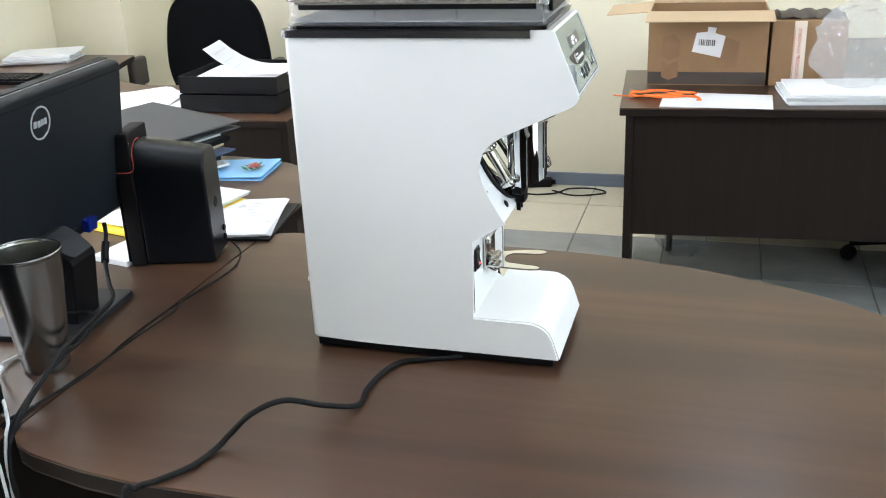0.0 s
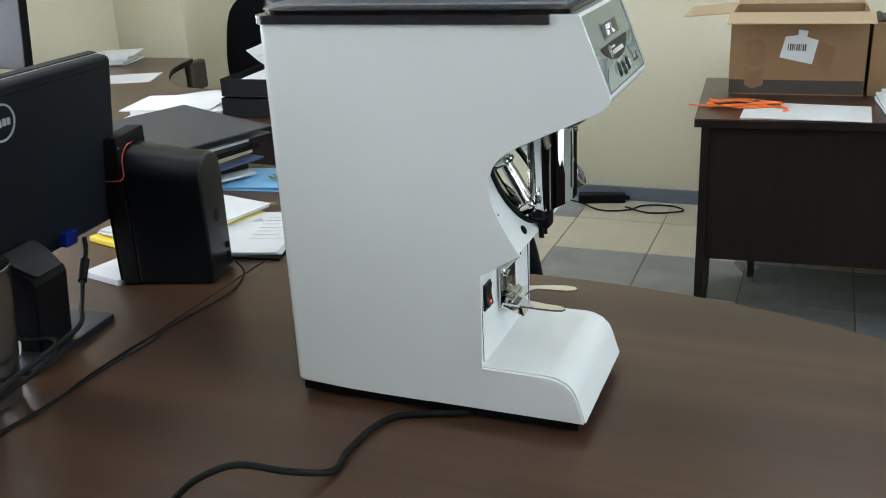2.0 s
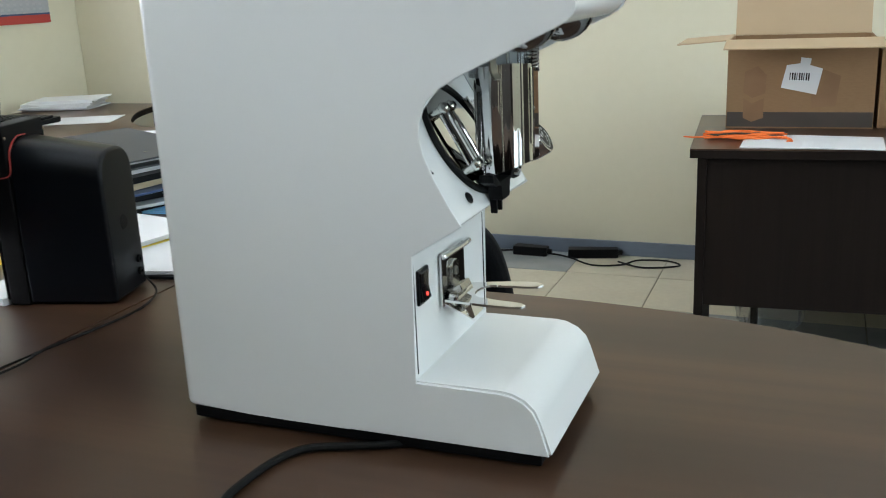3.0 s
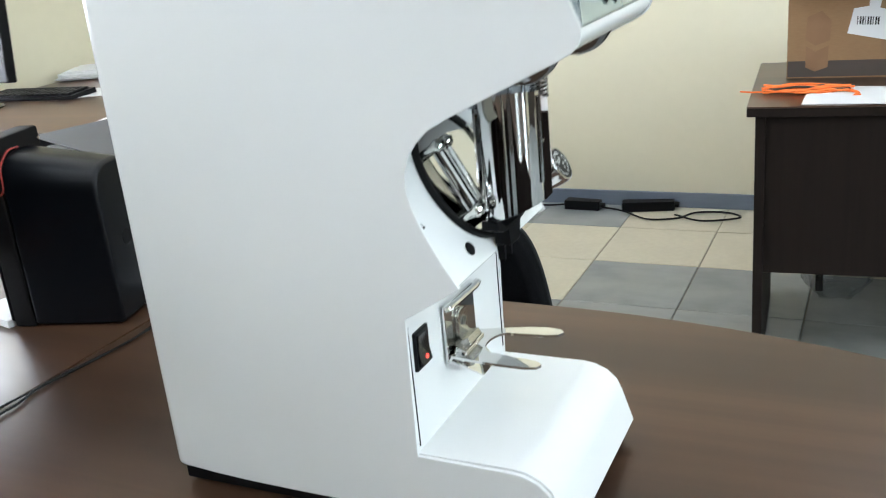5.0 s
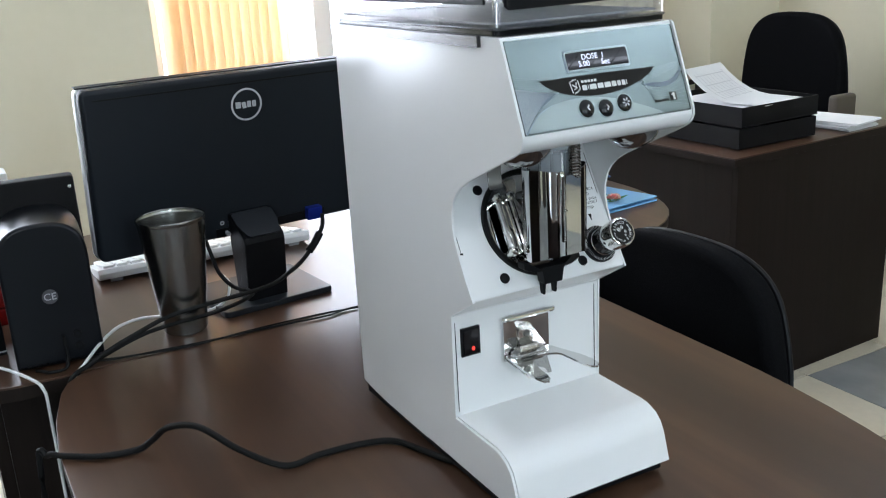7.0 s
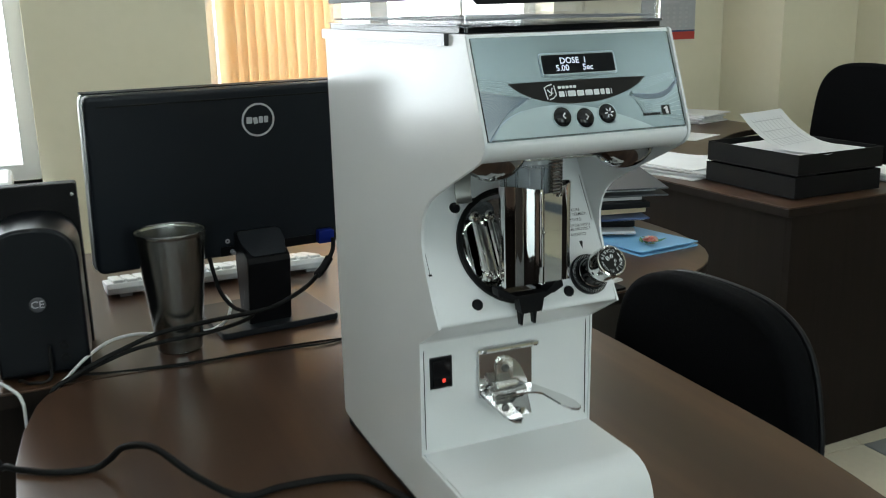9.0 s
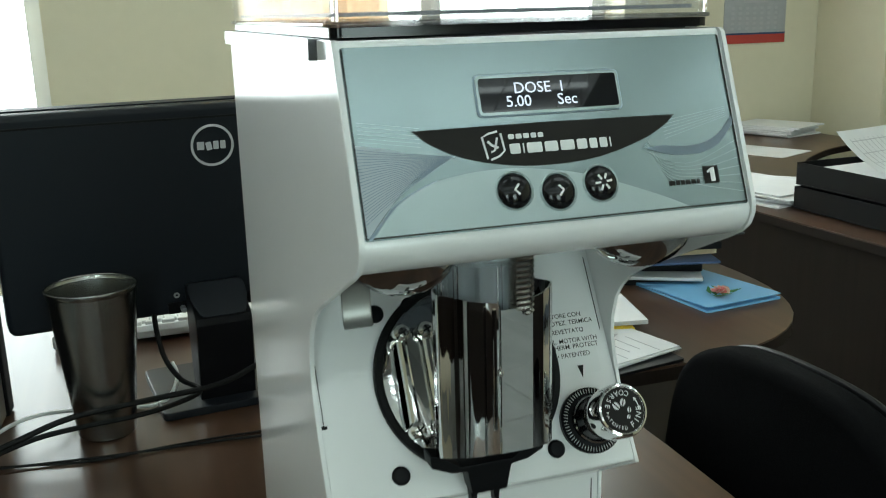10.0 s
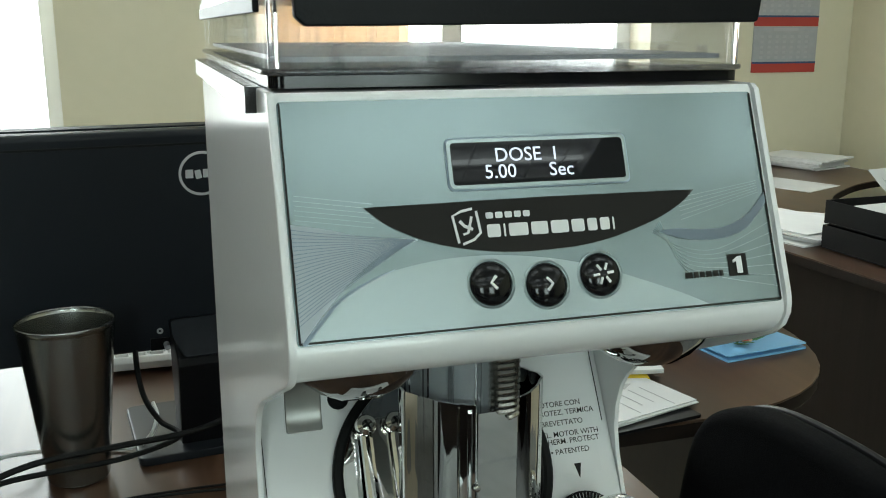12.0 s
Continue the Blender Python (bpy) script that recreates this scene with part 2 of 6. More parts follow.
def piece(name, bm, mat, label, category, group="", kind=""):
    """A top-level thing that is one mesh."""
    return tagged(link_mesh(name, bm, mat), label, category, group, kind)


def box(x0, x1, y0, y1, z0, z1, bevel=0.0, seg=2, bm=None):
    bm = bm or bmesh.new()
    got = bmesh.ops.create_cube(bm, size=1.0, matrix=Matrix.Translation(((x0 + x1) / 2, (y0 + y1) / 2, (z0 + z1) / 2)) @ Matrix.Diagonal((x1 - x0, y1 - y0, z1 - z0, 1)))
    if bevel:
        edges = list({e for v in got["verts"] for e in v.link_edges})
        bmesh.ops.bevel(bm, geom=edges, offset=bevel, segments=seg, affect="EDGES", profile=0.5)
    return bm


def prism(pts, axis, a, b, bevel=0.0, seg=2, bm=None):
    """Extrudes a closed outline along an axis from a to b. pts are (x, z) for 'y', (x, y) for 'z', (y, z) for 'x'."""
    own = bm is None
    bm = bm or bmesh.new()
    put = {"y": lambda p, d: (p[0], d, p[1]), "z": lambda p, d: (p[0], p[1], d), "x": lambda p, d: (d, p[0], p[1])}[axis]
    lo, hi = [bm.verts.new(put(p, a)) for p in pts], [bm.verts.new(put(p, b)) for p in pts]
    f0, f1 = bm.faces.new(lo), bm.faces.new(hi)
    n = len(pts)
    for i in range(n):
        bm.faces.new((lo[i], lo[(i + 1) % n], hi[(i + 1) % n], hi[i]))
    if bevel and own:
        edges = list(f0.edges) + list(f1.edges)
        bmesh.ops.recalc_face_normals(bm, faces=bm.faces)
        bmesh.ops.bevel(bm, geom=edges, offset=bevel, segments=seg, affect="EDGES", profile=0.5)
    return bm


def rounded(pts, radii, seg=6):
    """Rounds the corners of a closed outline; radii: one number or one a corner."""
    out = []
    n = len(pts)
    for i, p in enumerate(pts):
        r = radii[i] if isinstance(radii, (list, tuple)) else radii
        p, a, b = Vector(p), Vector(pts[i - 1]), Vector(pts[(i + 1) % n])
        if r <= 0:
            out.append(tuple(p))
            continue
        u, v = (a - p).normalized(), (b - p).normalized()
        half = max(0.05, u.angle(v) / 2)
        d = min(r / math.tan(half), (a - p).length * 0.49, (b - p).length * 0.49)
        s, e = p + u * d, p + v * d
        for k in range(seg + 1):
            t = k / seg
            out.append(tuple((1 - t) ** 2 * s + 2 * t * (1 - t) * p + t * t * e))
    return out


def rect(x0, x1, y0, y1, r=0.0, seg=6):
    pts = [(x0, y0), (x1, y0), (x1, y1), (x0, y1)]
    return rounded(pts, r, seg) if r else pts


def lathe(profile, steps=40, bm=None, m=None):
    """Turns (radius, height) rows about z."""
    bm = bm or bmesh.new()
    m = m or Matrix()
    rings = []
    for r, z in profile:
        if r < 1e-6:
            rings.append([bm.verts.new(m @ Vector((0, 0, z)))])
        else:
            rings.append([bm.verts.new(m @ Vector((r * math.cos(2 * math.pi * k / steps), r * math.sin(2 * math.pi * k / steps), z))) for k in range(steps)])
    for a, b in zip(rings, rings[1:]):
        for k in range(steps):
            j = (k + 1) % steps
            if len(a) == 1 and len(b) == 1:
                continue
            if len(a) == 1:
                bm.faces.new((a[0], b[j], b[k]))
            elif len(b) == 1:
                bm.faces.new((a[k], a[j], b[0]))
            else:
                bm.faces.new((a[k], a[j], b[j], b[k]))
    return bm


def smooth_path(pts, n=8):
    """Catmull-Rom through the points."""
    P = [Vector(p) for p in pts]
    P = [2 * P[0] - P[1], *P, 2 * P[-1] - P[-2]]
    out = []
    for i in range(1, len(P) - 2):
        for k in range(n):
            t = k / n
            out.append(0.5 * (2 * P[i] + (P[i + 1] - P[i - 1]) * t + (2 * P[i - 1] - 5 * P[i] + 4 * P[i + 1] - P[i + 2]) * t * t + (3 * P[i] - P[i - 1] - 3 * P[i + 1] + P[i + 2]) * t ** 3))
    return [*out, P[-2]]


def tube(pts, r, n=8, sides=8, bm=None, smoothing=True):
    """A round cord along the points."""
    bm = bm or bmesh.new()
    P = smooth_path(pts, n) if smoothing else [Vector(p) for p in pts]
    rings, up = [], Vector((0, 0, 1))
    for i, p in enumerate(P):
        d = (P[min(i + 1, len(P) - 1)] - P[max(i - 1, 0)]).normalized()
        side = d.cross(up)
        side = side.normalized() if side.length > 0.05 else d.cross(Vector((1, 0, 0))).normalized()
        nor = side.cross(d).normalized()
        rings.append([bm.verts.new(p + r * (math.cos(2 * math.pi * k / sides) * side + math.sin(2 * math.pi * k / sides) * nor)) for k in range(sides)])
    for a, b in zip(rings, rings[1:]):
        for k in range(sides):
            bm.faces.new((a[k], a[(k + 1) % sides], b[(k + 1) % sides], b[k]))
    bm.faces.new(rings[0]), bm.faces.new(list(reversed(rings[-1])))
    return bm


def moved(bm, m):
    bmesh.ops.transform(bm, matrix=m, verts=bm.verts)
    return bm


def letters(text, size, m, depth=0.0002, align="CENTER", extra=0.0):
    """Text in the built-in font as a bmesh, laid by m: x along the line, y up, z out."""
    cu = bpy.data.curves.new("letters", "FONT")
    cu.body, cu.size, cu.extrude, cu.align_x, cu.align_y = text, size, depth, align, "CENTER"
    cu.resolution_u, cu.offset = 3, extra
    ob = bpy.data.objects.new("letters", cu)
    scene.collection.objects.link(ob)
    bpy.context.view_layer.update()
    me = bpy.data.meshes.new_from_object(ob.evaluated_get(bpy.context.evaluated_depsgraph_get()))
    bm = bmesh.new()
    bm.from_mesh(me)
    bpy.data.objects.remove(ob), bpy.data.curves.remove(cu), bpy.data.meshes.remove(me)
    return moved(bm, m)


def basis(o, u, v):
    """The matrix with origin o, x along u, y along v."""
    u, v = Vector(u).normalized(), Vector(v).normalized()
    w = u.cross(v).normalized()
    v = w.cross(u)
    m = Matrix((u, v, w)).transposed().to_4x4()
    m.translation = o
    return m


def arc(cx, cy, r, a0, a1, n=16, ry=None):
    return [(cx + r * math.cos(radians(a0 + (a1 - a0) * k / n)), cy + (ry or r) * math.sin(radians(a0 + (a1 - a0) * k / n))) for k in range(n + 1)]


def ribbon_band(pts, w0, w1=None):
    """A flat outline round a line of (x, y) points, from width w0 to w1."""
    w1 = w0 if w1 is None else w1
    a, b = [], []
    for i, p in enumerate(pts):
        q0, q1 = Vector(pts[max(i - 1, 0)]), Vector(pts[min(i + 1, len(pts) - 1)])
        d = (q1 - q0).normalized()
        w = (w0 + (w1 - w0) * i / (len(pts) - 1)) / 2
        a.append((p[0] - d.y * w, p[1] + d.x * w))
        b.append((p[0] + d.y * w, p[1] - d.x * w))
    return a + b[::-1]



def smooth2(pts, n=6):
    return [(p.x, p.y) for p in smooth_path([(x, y, 0) for x, y in pts], n)]


# ---- room ----
def room():
    T = 0.12
    floor = piece("floor", box(WALL_X - 0.3, EAST_X + 0.3, NEAR_Y - 0.3, WALL_Y + 0.3, -0.1, -0.004), GROUT, "office floor of cream and grey ceramic tiles", "floor", kind="structure")
    piece("wall_back", box(WALL_X - 0.3, EAST_X + 0.3, WALL_Y, WALL_Y + T, 0, ROOM_H), WALL, "cream painted plaster wall with a grey skirting", "wall", kind="structure")
    piece("wall_near", box(WALL_X - 0.3, EAST_X + 0.3, NEAR_Y - T, NEAR_Y, 0, ROOM_H), WALL, "cream painted plaster wall", "wall", kind="structure")
    # unseen east wall; its two windows are added to light the grinder's front
    bm = bmesh.new()
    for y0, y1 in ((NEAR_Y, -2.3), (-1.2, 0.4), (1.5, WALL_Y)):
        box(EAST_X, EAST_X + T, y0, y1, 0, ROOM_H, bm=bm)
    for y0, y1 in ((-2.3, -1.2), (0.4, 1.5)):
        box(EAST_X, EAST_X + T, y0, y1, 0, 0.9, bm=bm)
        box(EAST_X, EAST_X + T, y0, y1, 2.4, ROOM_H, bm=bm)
    piece("wall_east", bm, WALL, "unseen cream plaster wall with two added windows", "wall", kind="structure")
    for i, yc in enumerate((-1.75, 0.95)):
        win = thing(f"window_{i + 3}", (EAST_X + 0.1, yc, 0.9), "white framed window full of bright daylight, the east pair added", "window", kind="structure")
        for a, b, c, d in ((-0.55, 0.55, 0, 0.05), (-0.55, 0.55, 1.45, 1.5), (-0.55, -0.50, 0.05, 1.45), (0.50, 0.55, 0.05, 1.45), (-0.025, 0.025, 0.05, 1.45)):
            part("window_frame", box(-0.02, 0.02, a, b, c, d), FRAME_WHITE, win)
    # glowing sheet behind the added east windows
    piece("backdrop", box(EAST_X + 0.5, EAST_X + 0.55, -5, 4, -0.5, 4), OUTSIDE, "bright hazy sky outside the windows, the east sheet added", "sky", kind="structure")
    # gapped dark panels, unseen, added to put dark stripes into the chrome's reflections
    for y0, y1 in ((NEAR_Y, -2.42), (-1.08, 0.28), (1.62, WALL_Y - 0.02)):
        piece("added_panel", box(EAST_X - 0.02, EAST_X, y0, y1, 0, 2.1, 0.002), ADDED_BROWN, "dark brown panelling, unseen, added for dark chrome reflections", "panelling", kind="structure")
    for x0, x1 in ((WALL_X, -0.6), (-0.25, 1.1), (1.45, 2.3), (2.6, EAST_X - 0.03)):
        piece("added_panel", box(x0, x1, NEAR_Y, NEAR_Y + 0.02, 0, 2.1, 0.002), ADDED_BROWN, "dark brown panelling, unseen, added for dark chrome reflections", "panelling", kind="structure")
    # the window wall, with two openings
    W1, W2, SILL, HEAD = (-1.75, -0.31), (0.34, 1.88), 0.68, 2.55
    bm = bmesh.new()
    x0, x1 = WALL_X - 0.3, WALL_X
    for y0, y1 in ((NEAR_Y, W1[0]), (W1[1], W2[0]), (W2[1], WALL_Y)):
        box(x0, x1, y0, y1, 0, ROOM_H, bm=bm)
    for y0, y1 in (W1, W2):
        box(x0, x1, y0, y1, 0, SILL, bm=bm)
        box(x0, x1, y0, y1, HEAD, ROOM_H, bm=bm)
    piece("wall_window", bm, WALL, "cream window wall with a pier between two windows", "wall", kind="structure")
    piece("column", box(WALL_X, -2.24, 2.83, WALL_Y, 0, ROOM_H, 0.004), WALL, "cream plastered column in the room's corner", "column", kind="structure")
    piece("ceiling", box(x0, EAST_X + T, NEAR_Y - T, WALL_Y + T, ROOM_H, ROOM_H + 0.1), CEIL, "white office ceiling", "ceiling", kind="structure")
    for i, (y0, y1) in enumerate((W1, W2)):
        win = thing(f"window_{i + 1}", (WALL_X - 0.2, (y0 + y1) / 2, SILL), "white framed window full of bright daylight, the east pair added", "window", kind="structure")
        h, w = HEAD - SILL, (y1 - y0) / 2
        bm = bmesh.new()
        for a, b, c, d in ((-w, w, 0, 0.06), (-w, w, h - 0.06, h), (-w, -w + 0.06, 0.06, h - 0.06), (w - 0.06, w, 0.06, h - 0.06), (-0.04, 0.04, 0.06, h - 0.06)):
            box(-0.03, 0.03, a, b, c, d, bm=bm)
        part("window_frame", bm, FRAME_WHITE, win)
        for s in (-1, 1):
            pane = part("pane", box(-0.004, 0.004, min(s * 0.04, s * (w - 0.06)), max(s * 0.04, s * (w - 0.06)), 0.06, h - 0.06), PANE, win)
            pane.visible_shadow = False
        part("window_sill", box(0.03, 0.32, -w - 0.04, w + 0.04, -0.03, 0.0, 0.006), WHITE_PLASTIC, win)
    back = box(WALL_X - 1.5, WALL_X - 1.45, -6, 6, -0.5, 5)
    piece("backdrop", back, OUTSIDE, "bright hazy sky outside the windows, the east sheet added", "sky", kind="structure")
    for nm, x0, x1, y0, y1 in (("baseboard", -2.24, EAST_X, WALL_Y - 0.016, WALL_Y), ("baseboard", WALL_X, WALL_X + 0.016, NEAR_Y, 2.83), ("baseboard", WALL_X + 0.016, -2.24, 2.814, 2.83)):
        piece(nm, box(x0, x1, y0, y1, 0, 0.065, 0.004), SKIRT, "grey-blue plastic skirting board along the wall", "baseboard", kind="structure")
    # vertical blind drawn to one side of the second window
    blind = thing("vertical_blind", (WALL_X - 0.03, 0.37, SILL + 0.02), "cream-orange vertical blind gathered at the window", "blind")
    part("head_rail", box(-0.02, 0.02, 0.0, 1.48, HEAD - SILL - 0.10, HEAD - SILL - 0.06, 0.004), FRAME_WHITE, blind)
    slat = None
    for k in range(12):
        bm = prism([(-0.04, -0.001), (-0.02, -0.006), (0.0, -0.008), (0.02, -0.006), (0.04, -0.001), (0.04, 0.0), (0.02, -0.005), (0.0, -0.007), (-0.02, -0.005), (-0.04, 0.0)], "z", 0.0, HEAD - SILL - 0.1)
        moved(bm, pose(0, 0.05 + 0.040 * k, 0, 0, 0, 55 + 6 * math.sin(k * 2.1)))
        part("slat", bm, SLAT, blind)
    # ceiling lamps with four tubes each
    first = None
    for x, y in LAMPS:
        if first is None:
            first = thing("ceiling_lamp", (x, y, ROOM_H), "long ceiling lamp with four fluorescent tubes", "lamp", group="ceiling lamps")
            bm = bmesh.new()
            for a, b, c, d in ((-0.3, 0.3, -0.6, -0.58), (-0.3, 0.3, 0.58, 0.6), (-0.3, -0.28, -0.58, 0.58), (0.28, 0.3, -0.58, 0.58)):
                box(a, b, c, d, -0.06, 0, bm=bm)
            part("frame", bm, FRAME_WHITE, first)
            part("reflector", box(-0.28, 0.28, -0.58, 0.58, -0.012, -0.001), WHITE_PLASTIC, first)
            for k in range(4):
                part("tube", tube([(-0.2 + 0.133 * k, -0.57, -0.035), (-0.2 + 0.133 * k, 0.57, -0.035)], 0.0095, 1, 10, smoothing=False), TUBES, first)
            for k in range(9):
                part("louvre_blade", box(-0.28, 0.28, -0.48 + 0.12 * k - 0.001, -0.48 + 0.12 * k + 0.001, -0.06, -0.052), FRAME_WHITE, first)
        else:
            copy_thing(first, pose(x, y, ROOM_H))
    return floor


floor_ob = room()


def tiles():
    """Ceramic tiles about 0.4 m square, proud of the grout; the nearest ones are pieces, the rest one sheet."""
    S, G = 0.385, 0.004
    shared = {}
    rest = {"c": bmesh.new(), "g": bmesh.new()}

    def grey(i, j):
        # unseen tiles from i 7 with j below 9 greyed to darken chrome reflections
        return (j == 10 and i >= 6) or (j == 9 and i >= 5) or (j == 12 and i in (3, 4, 5)) or (j < 9 and i >= 7) or (j < 7 and i < 7 and (i + 3 * j) % 5 == 0)
    count = 0
    for i in range(0, 21):
        for j in range(-6, 14):
            x0, y0 = -2.655 + S * i, -1.645 + S * j
            y = y0 + S
            if x0 > EAST_X or x0 + S < WALL_X or y0 > WALL_Y or y0 + S < NEAR_Y:
                continue
            kind = "g" if grey(i, j) else "c"
            mat = TILE_GREY if kind == "g" else TILE_CREAM
            a = max(x0, WALL_X) + G / 2, min(x0 + S, EAST_X) - G / 2, max(y0, NEAR_Y) + G / 2, min(y0 + S, WALL_Y) - G / 2
            whole = abs(a[1] - a[0] - S + G) < 1e-4 and abs(a[3] - a[2] - S + G) < 1e-4
            if y > 0.8 and whole and x0 < 2.0:
                if kind not in shared:
                    bm = box(-S / 2 + G / 2, S / 2 - G / 2, -S / 2 + G / 2, S / 2 - G / 2, -0.008, 0, 0.0015, 1)
                    ob = part("floor_tile", bm, mat, floor_ob)
                    shared[kind] = ob.data
                else:
                    ob = new("floor_tile", shared[kind])
                    ob.parent = floor_ob
                ob.location = (x0 + S / 2, y0 + S / 2, 0)
                count += 1
            else:
                box(*a, -0.008, 0, bm=rest[kind])
    for kind, bm in rest.items():
        tagged(part("floor_tiling", bm, TILE_GREY if kind == "g" else TILE_CREAM, floor_ob), kind="stuff")


# ---- desks ----
TOP = 0.75
def table_slab(outline, desk):
    part("tabletop", prism(outline, "z", TOP - 0.004, TOP, 0.001), WOOD, desk)
    part("edge_core", prism([(x * 0.999, y * 0.999) for x, y in outline], "z", TOP - 0.0255, TOP - 0.0042, 0.001), WOOD_DARK, desk, "near-black table edge")


def desks():
    # the tongue on which the grinder stands
    desk = thing("meeting_table", (0, 0.05, 0), "dark wenge laminate table with a rounded end", "table")
    right = [(0.2 + 0.85 * math.sin(a), 0.455 * math.cos(a)) for a in [math.pi * k / 40 for k in range(41)]]
    outline = [(-0.326, -0.365), (-0.326, 0.425)] + [(-0.30, 0.445), (-0.265, 0.455), (-0.1, 0.458)] + right + [(-0.08, -0.456), (-0.17, -0.447), (-0.262, -0.428), (-0.297, -0.413), (-0.320, -0.390)]
    part("tabletop", prism(outline, "z", TOP - 0.004, TOP, 0.001), WOOD, desk)
    part("edge_core", prism([(x * 0.999, y * 0.999) for x, y in outline], "z", TOP - 0.028, TOP - 0.0042, 0.001), WOOD_DARK, desk, "near-black table edge")
    part("edge_rim", prism([(x * 1.0006 if x > 0 else x - 0.0004, y * 1.0012) for x, y in outline], "z", TOP - 0.0044, TOP - 0.0036), WOOD_RIM, desk, "pale worn edge line")
    part("edge_band", prism([(x * 0.9985 if x > 0 else x + 0.001, y * 0.9985) for x, y in outline], "z", TOP - 0.0310, TOP - 0.0282), WOOD_EDGE, desk)
    part("leg_panel", box(0.42, 0.44, -0.2, 0.2, 0.0, TOP - 0.028, 0.001), WOOD_DARK, desk)
    part("apron", box(-0.28, 0.42, -0.012, 0.012, 0.35, TOP - 0.028, 0.001), WOOD_DARK, desk)
    # the desk with the monitor
    desk = thing("office_desk", (-0.72, 0.1, 0), "dark wenge office desk crowded with papers", "desk", group="office desks")
    x0, x1, y0, y1 = -0.45, 0.39, -0.62, 0.965
    out = rounded([(x0, y0), (x1, y0), (x1, y1), (x0, y1)], [0.05, 0.11, 0.45, 0.05], 12)
    table_slab(out, desk)
    part("side_panel", box(x0 + 0.03, x1 - 0.07, y0 + 0.04, y0 + 0.06, 0, TOP - 0.028, 0.001), WOOD_DARK, desk)
    part("side_panel", box(x0 + 0.03, x1 - 0.30, y1 - 0.16, y1 - 0.14, 0, TOP - 0.028, 0.001), WOOD_DARK, desk)
    part("modesty_panel", box(x1 - 0.07, x1 - 0.05, y0 + 0.06, y1 - 0.50, 0.0, TOP - 0.028, 0.001), WOOD_DARK, desk)
    # the closed corner desk behind
    desk = thing("office_desk", (-1.572, 1.805, 0), "dark closed corner desk with letter trays and papers on it", "desk", turn=3, group="office desks")
    out = [(-1.02, -0.365), (0.81, -0.365), (0.81, 0.42), (0.45, 0.34)] + smooth2([(0.30, 0.24), (0.10, 0.18), (-0.06, 0.20), (-0.20, 0.30), (-0.31, 0.45), (-0.40, 0.62), (-0.46, 0.86)], 4) + [(-0.96, 0.88)]
    table_slab(out, desk)
    part("front_panel", box(-0.96, 0.775, -0.335, -0.315, 0.0, TOP - 0.028, 0.001), WOOD_DARK, desk)
    part("side_panel", box(0.775, 0.797, -0.335, 0.40, 0.0, TOP - 0.028, 0.001), WOOD_DARK, desk)
    part("side_panel", box(-0.98, -0.96, -0.335, 0.80, 0.0, TOP - 0.028, 0.001), WOOD_DARK, desk)
    # the desk with the cardboard box
    desk = thing("office_desk", (0.325, 1.775, 0), "dark desk with a modesty panel and a cardboard box", "desk", turn=4, group="office desks")
    table_slab(rect(-0.02, 1.38, 0.0, 0.64, 0.004), desk)
    part("side_panel", box(0.0, 0.024, 0.02, 0.62, 0, TOP - 0.026, 0.001), WOOD_DARK, desk)
    part("side_panel", box(1.336, 1.36, 0.02, 0.62, 0, TOP - 0.026, 0.001), WOOD_DARK, desk)
    # unseen desk, added to keep light off the floor under the box desk
    twin = thing("office_desk", (0.325, 1.775, 0), "dark desk added behind the box desk, to shade the floor", "desk", turn=4, group="office desks")
    part("tabletop", prism(rect(0.14, 1.38, 0.644, 1.36, 0.004), "z", TOP - 0.026, TOP, 0.0015), WOOD, twin)
    for x in (0.16, 1.336):
        part("side_panel", box(x, x + 0.024, 0.66, 1.34, 0, TOP - 0.026, 0.001), WOOD_DARK, twin)
    part("modesty_panel", box(0.024, 1.336, 0.03, 0.048, 0.305, TOP - 0.026, 0.001), WOOD_DARK, desk)

    # two unseen desks, added to darken what the chrome chute reflects
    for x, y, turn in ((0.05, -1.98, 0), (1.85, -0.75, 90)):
        desk = thing("office_desk", (x, y, 0), "dark wenge desk, unseen, added to darken chrome reflections", "desk", turn=turn, group="office desks")
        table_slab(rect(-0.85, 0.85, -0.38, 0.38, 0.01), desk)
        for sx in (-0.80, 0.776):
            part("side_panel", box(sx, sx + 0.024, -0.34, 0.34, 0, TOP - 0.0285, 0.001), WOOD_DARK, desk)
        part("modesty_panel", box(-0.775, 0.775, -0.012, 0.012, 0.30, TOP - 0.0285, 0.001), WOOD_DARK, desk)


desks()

# ---- coffee grinder ----
GW = 0.21


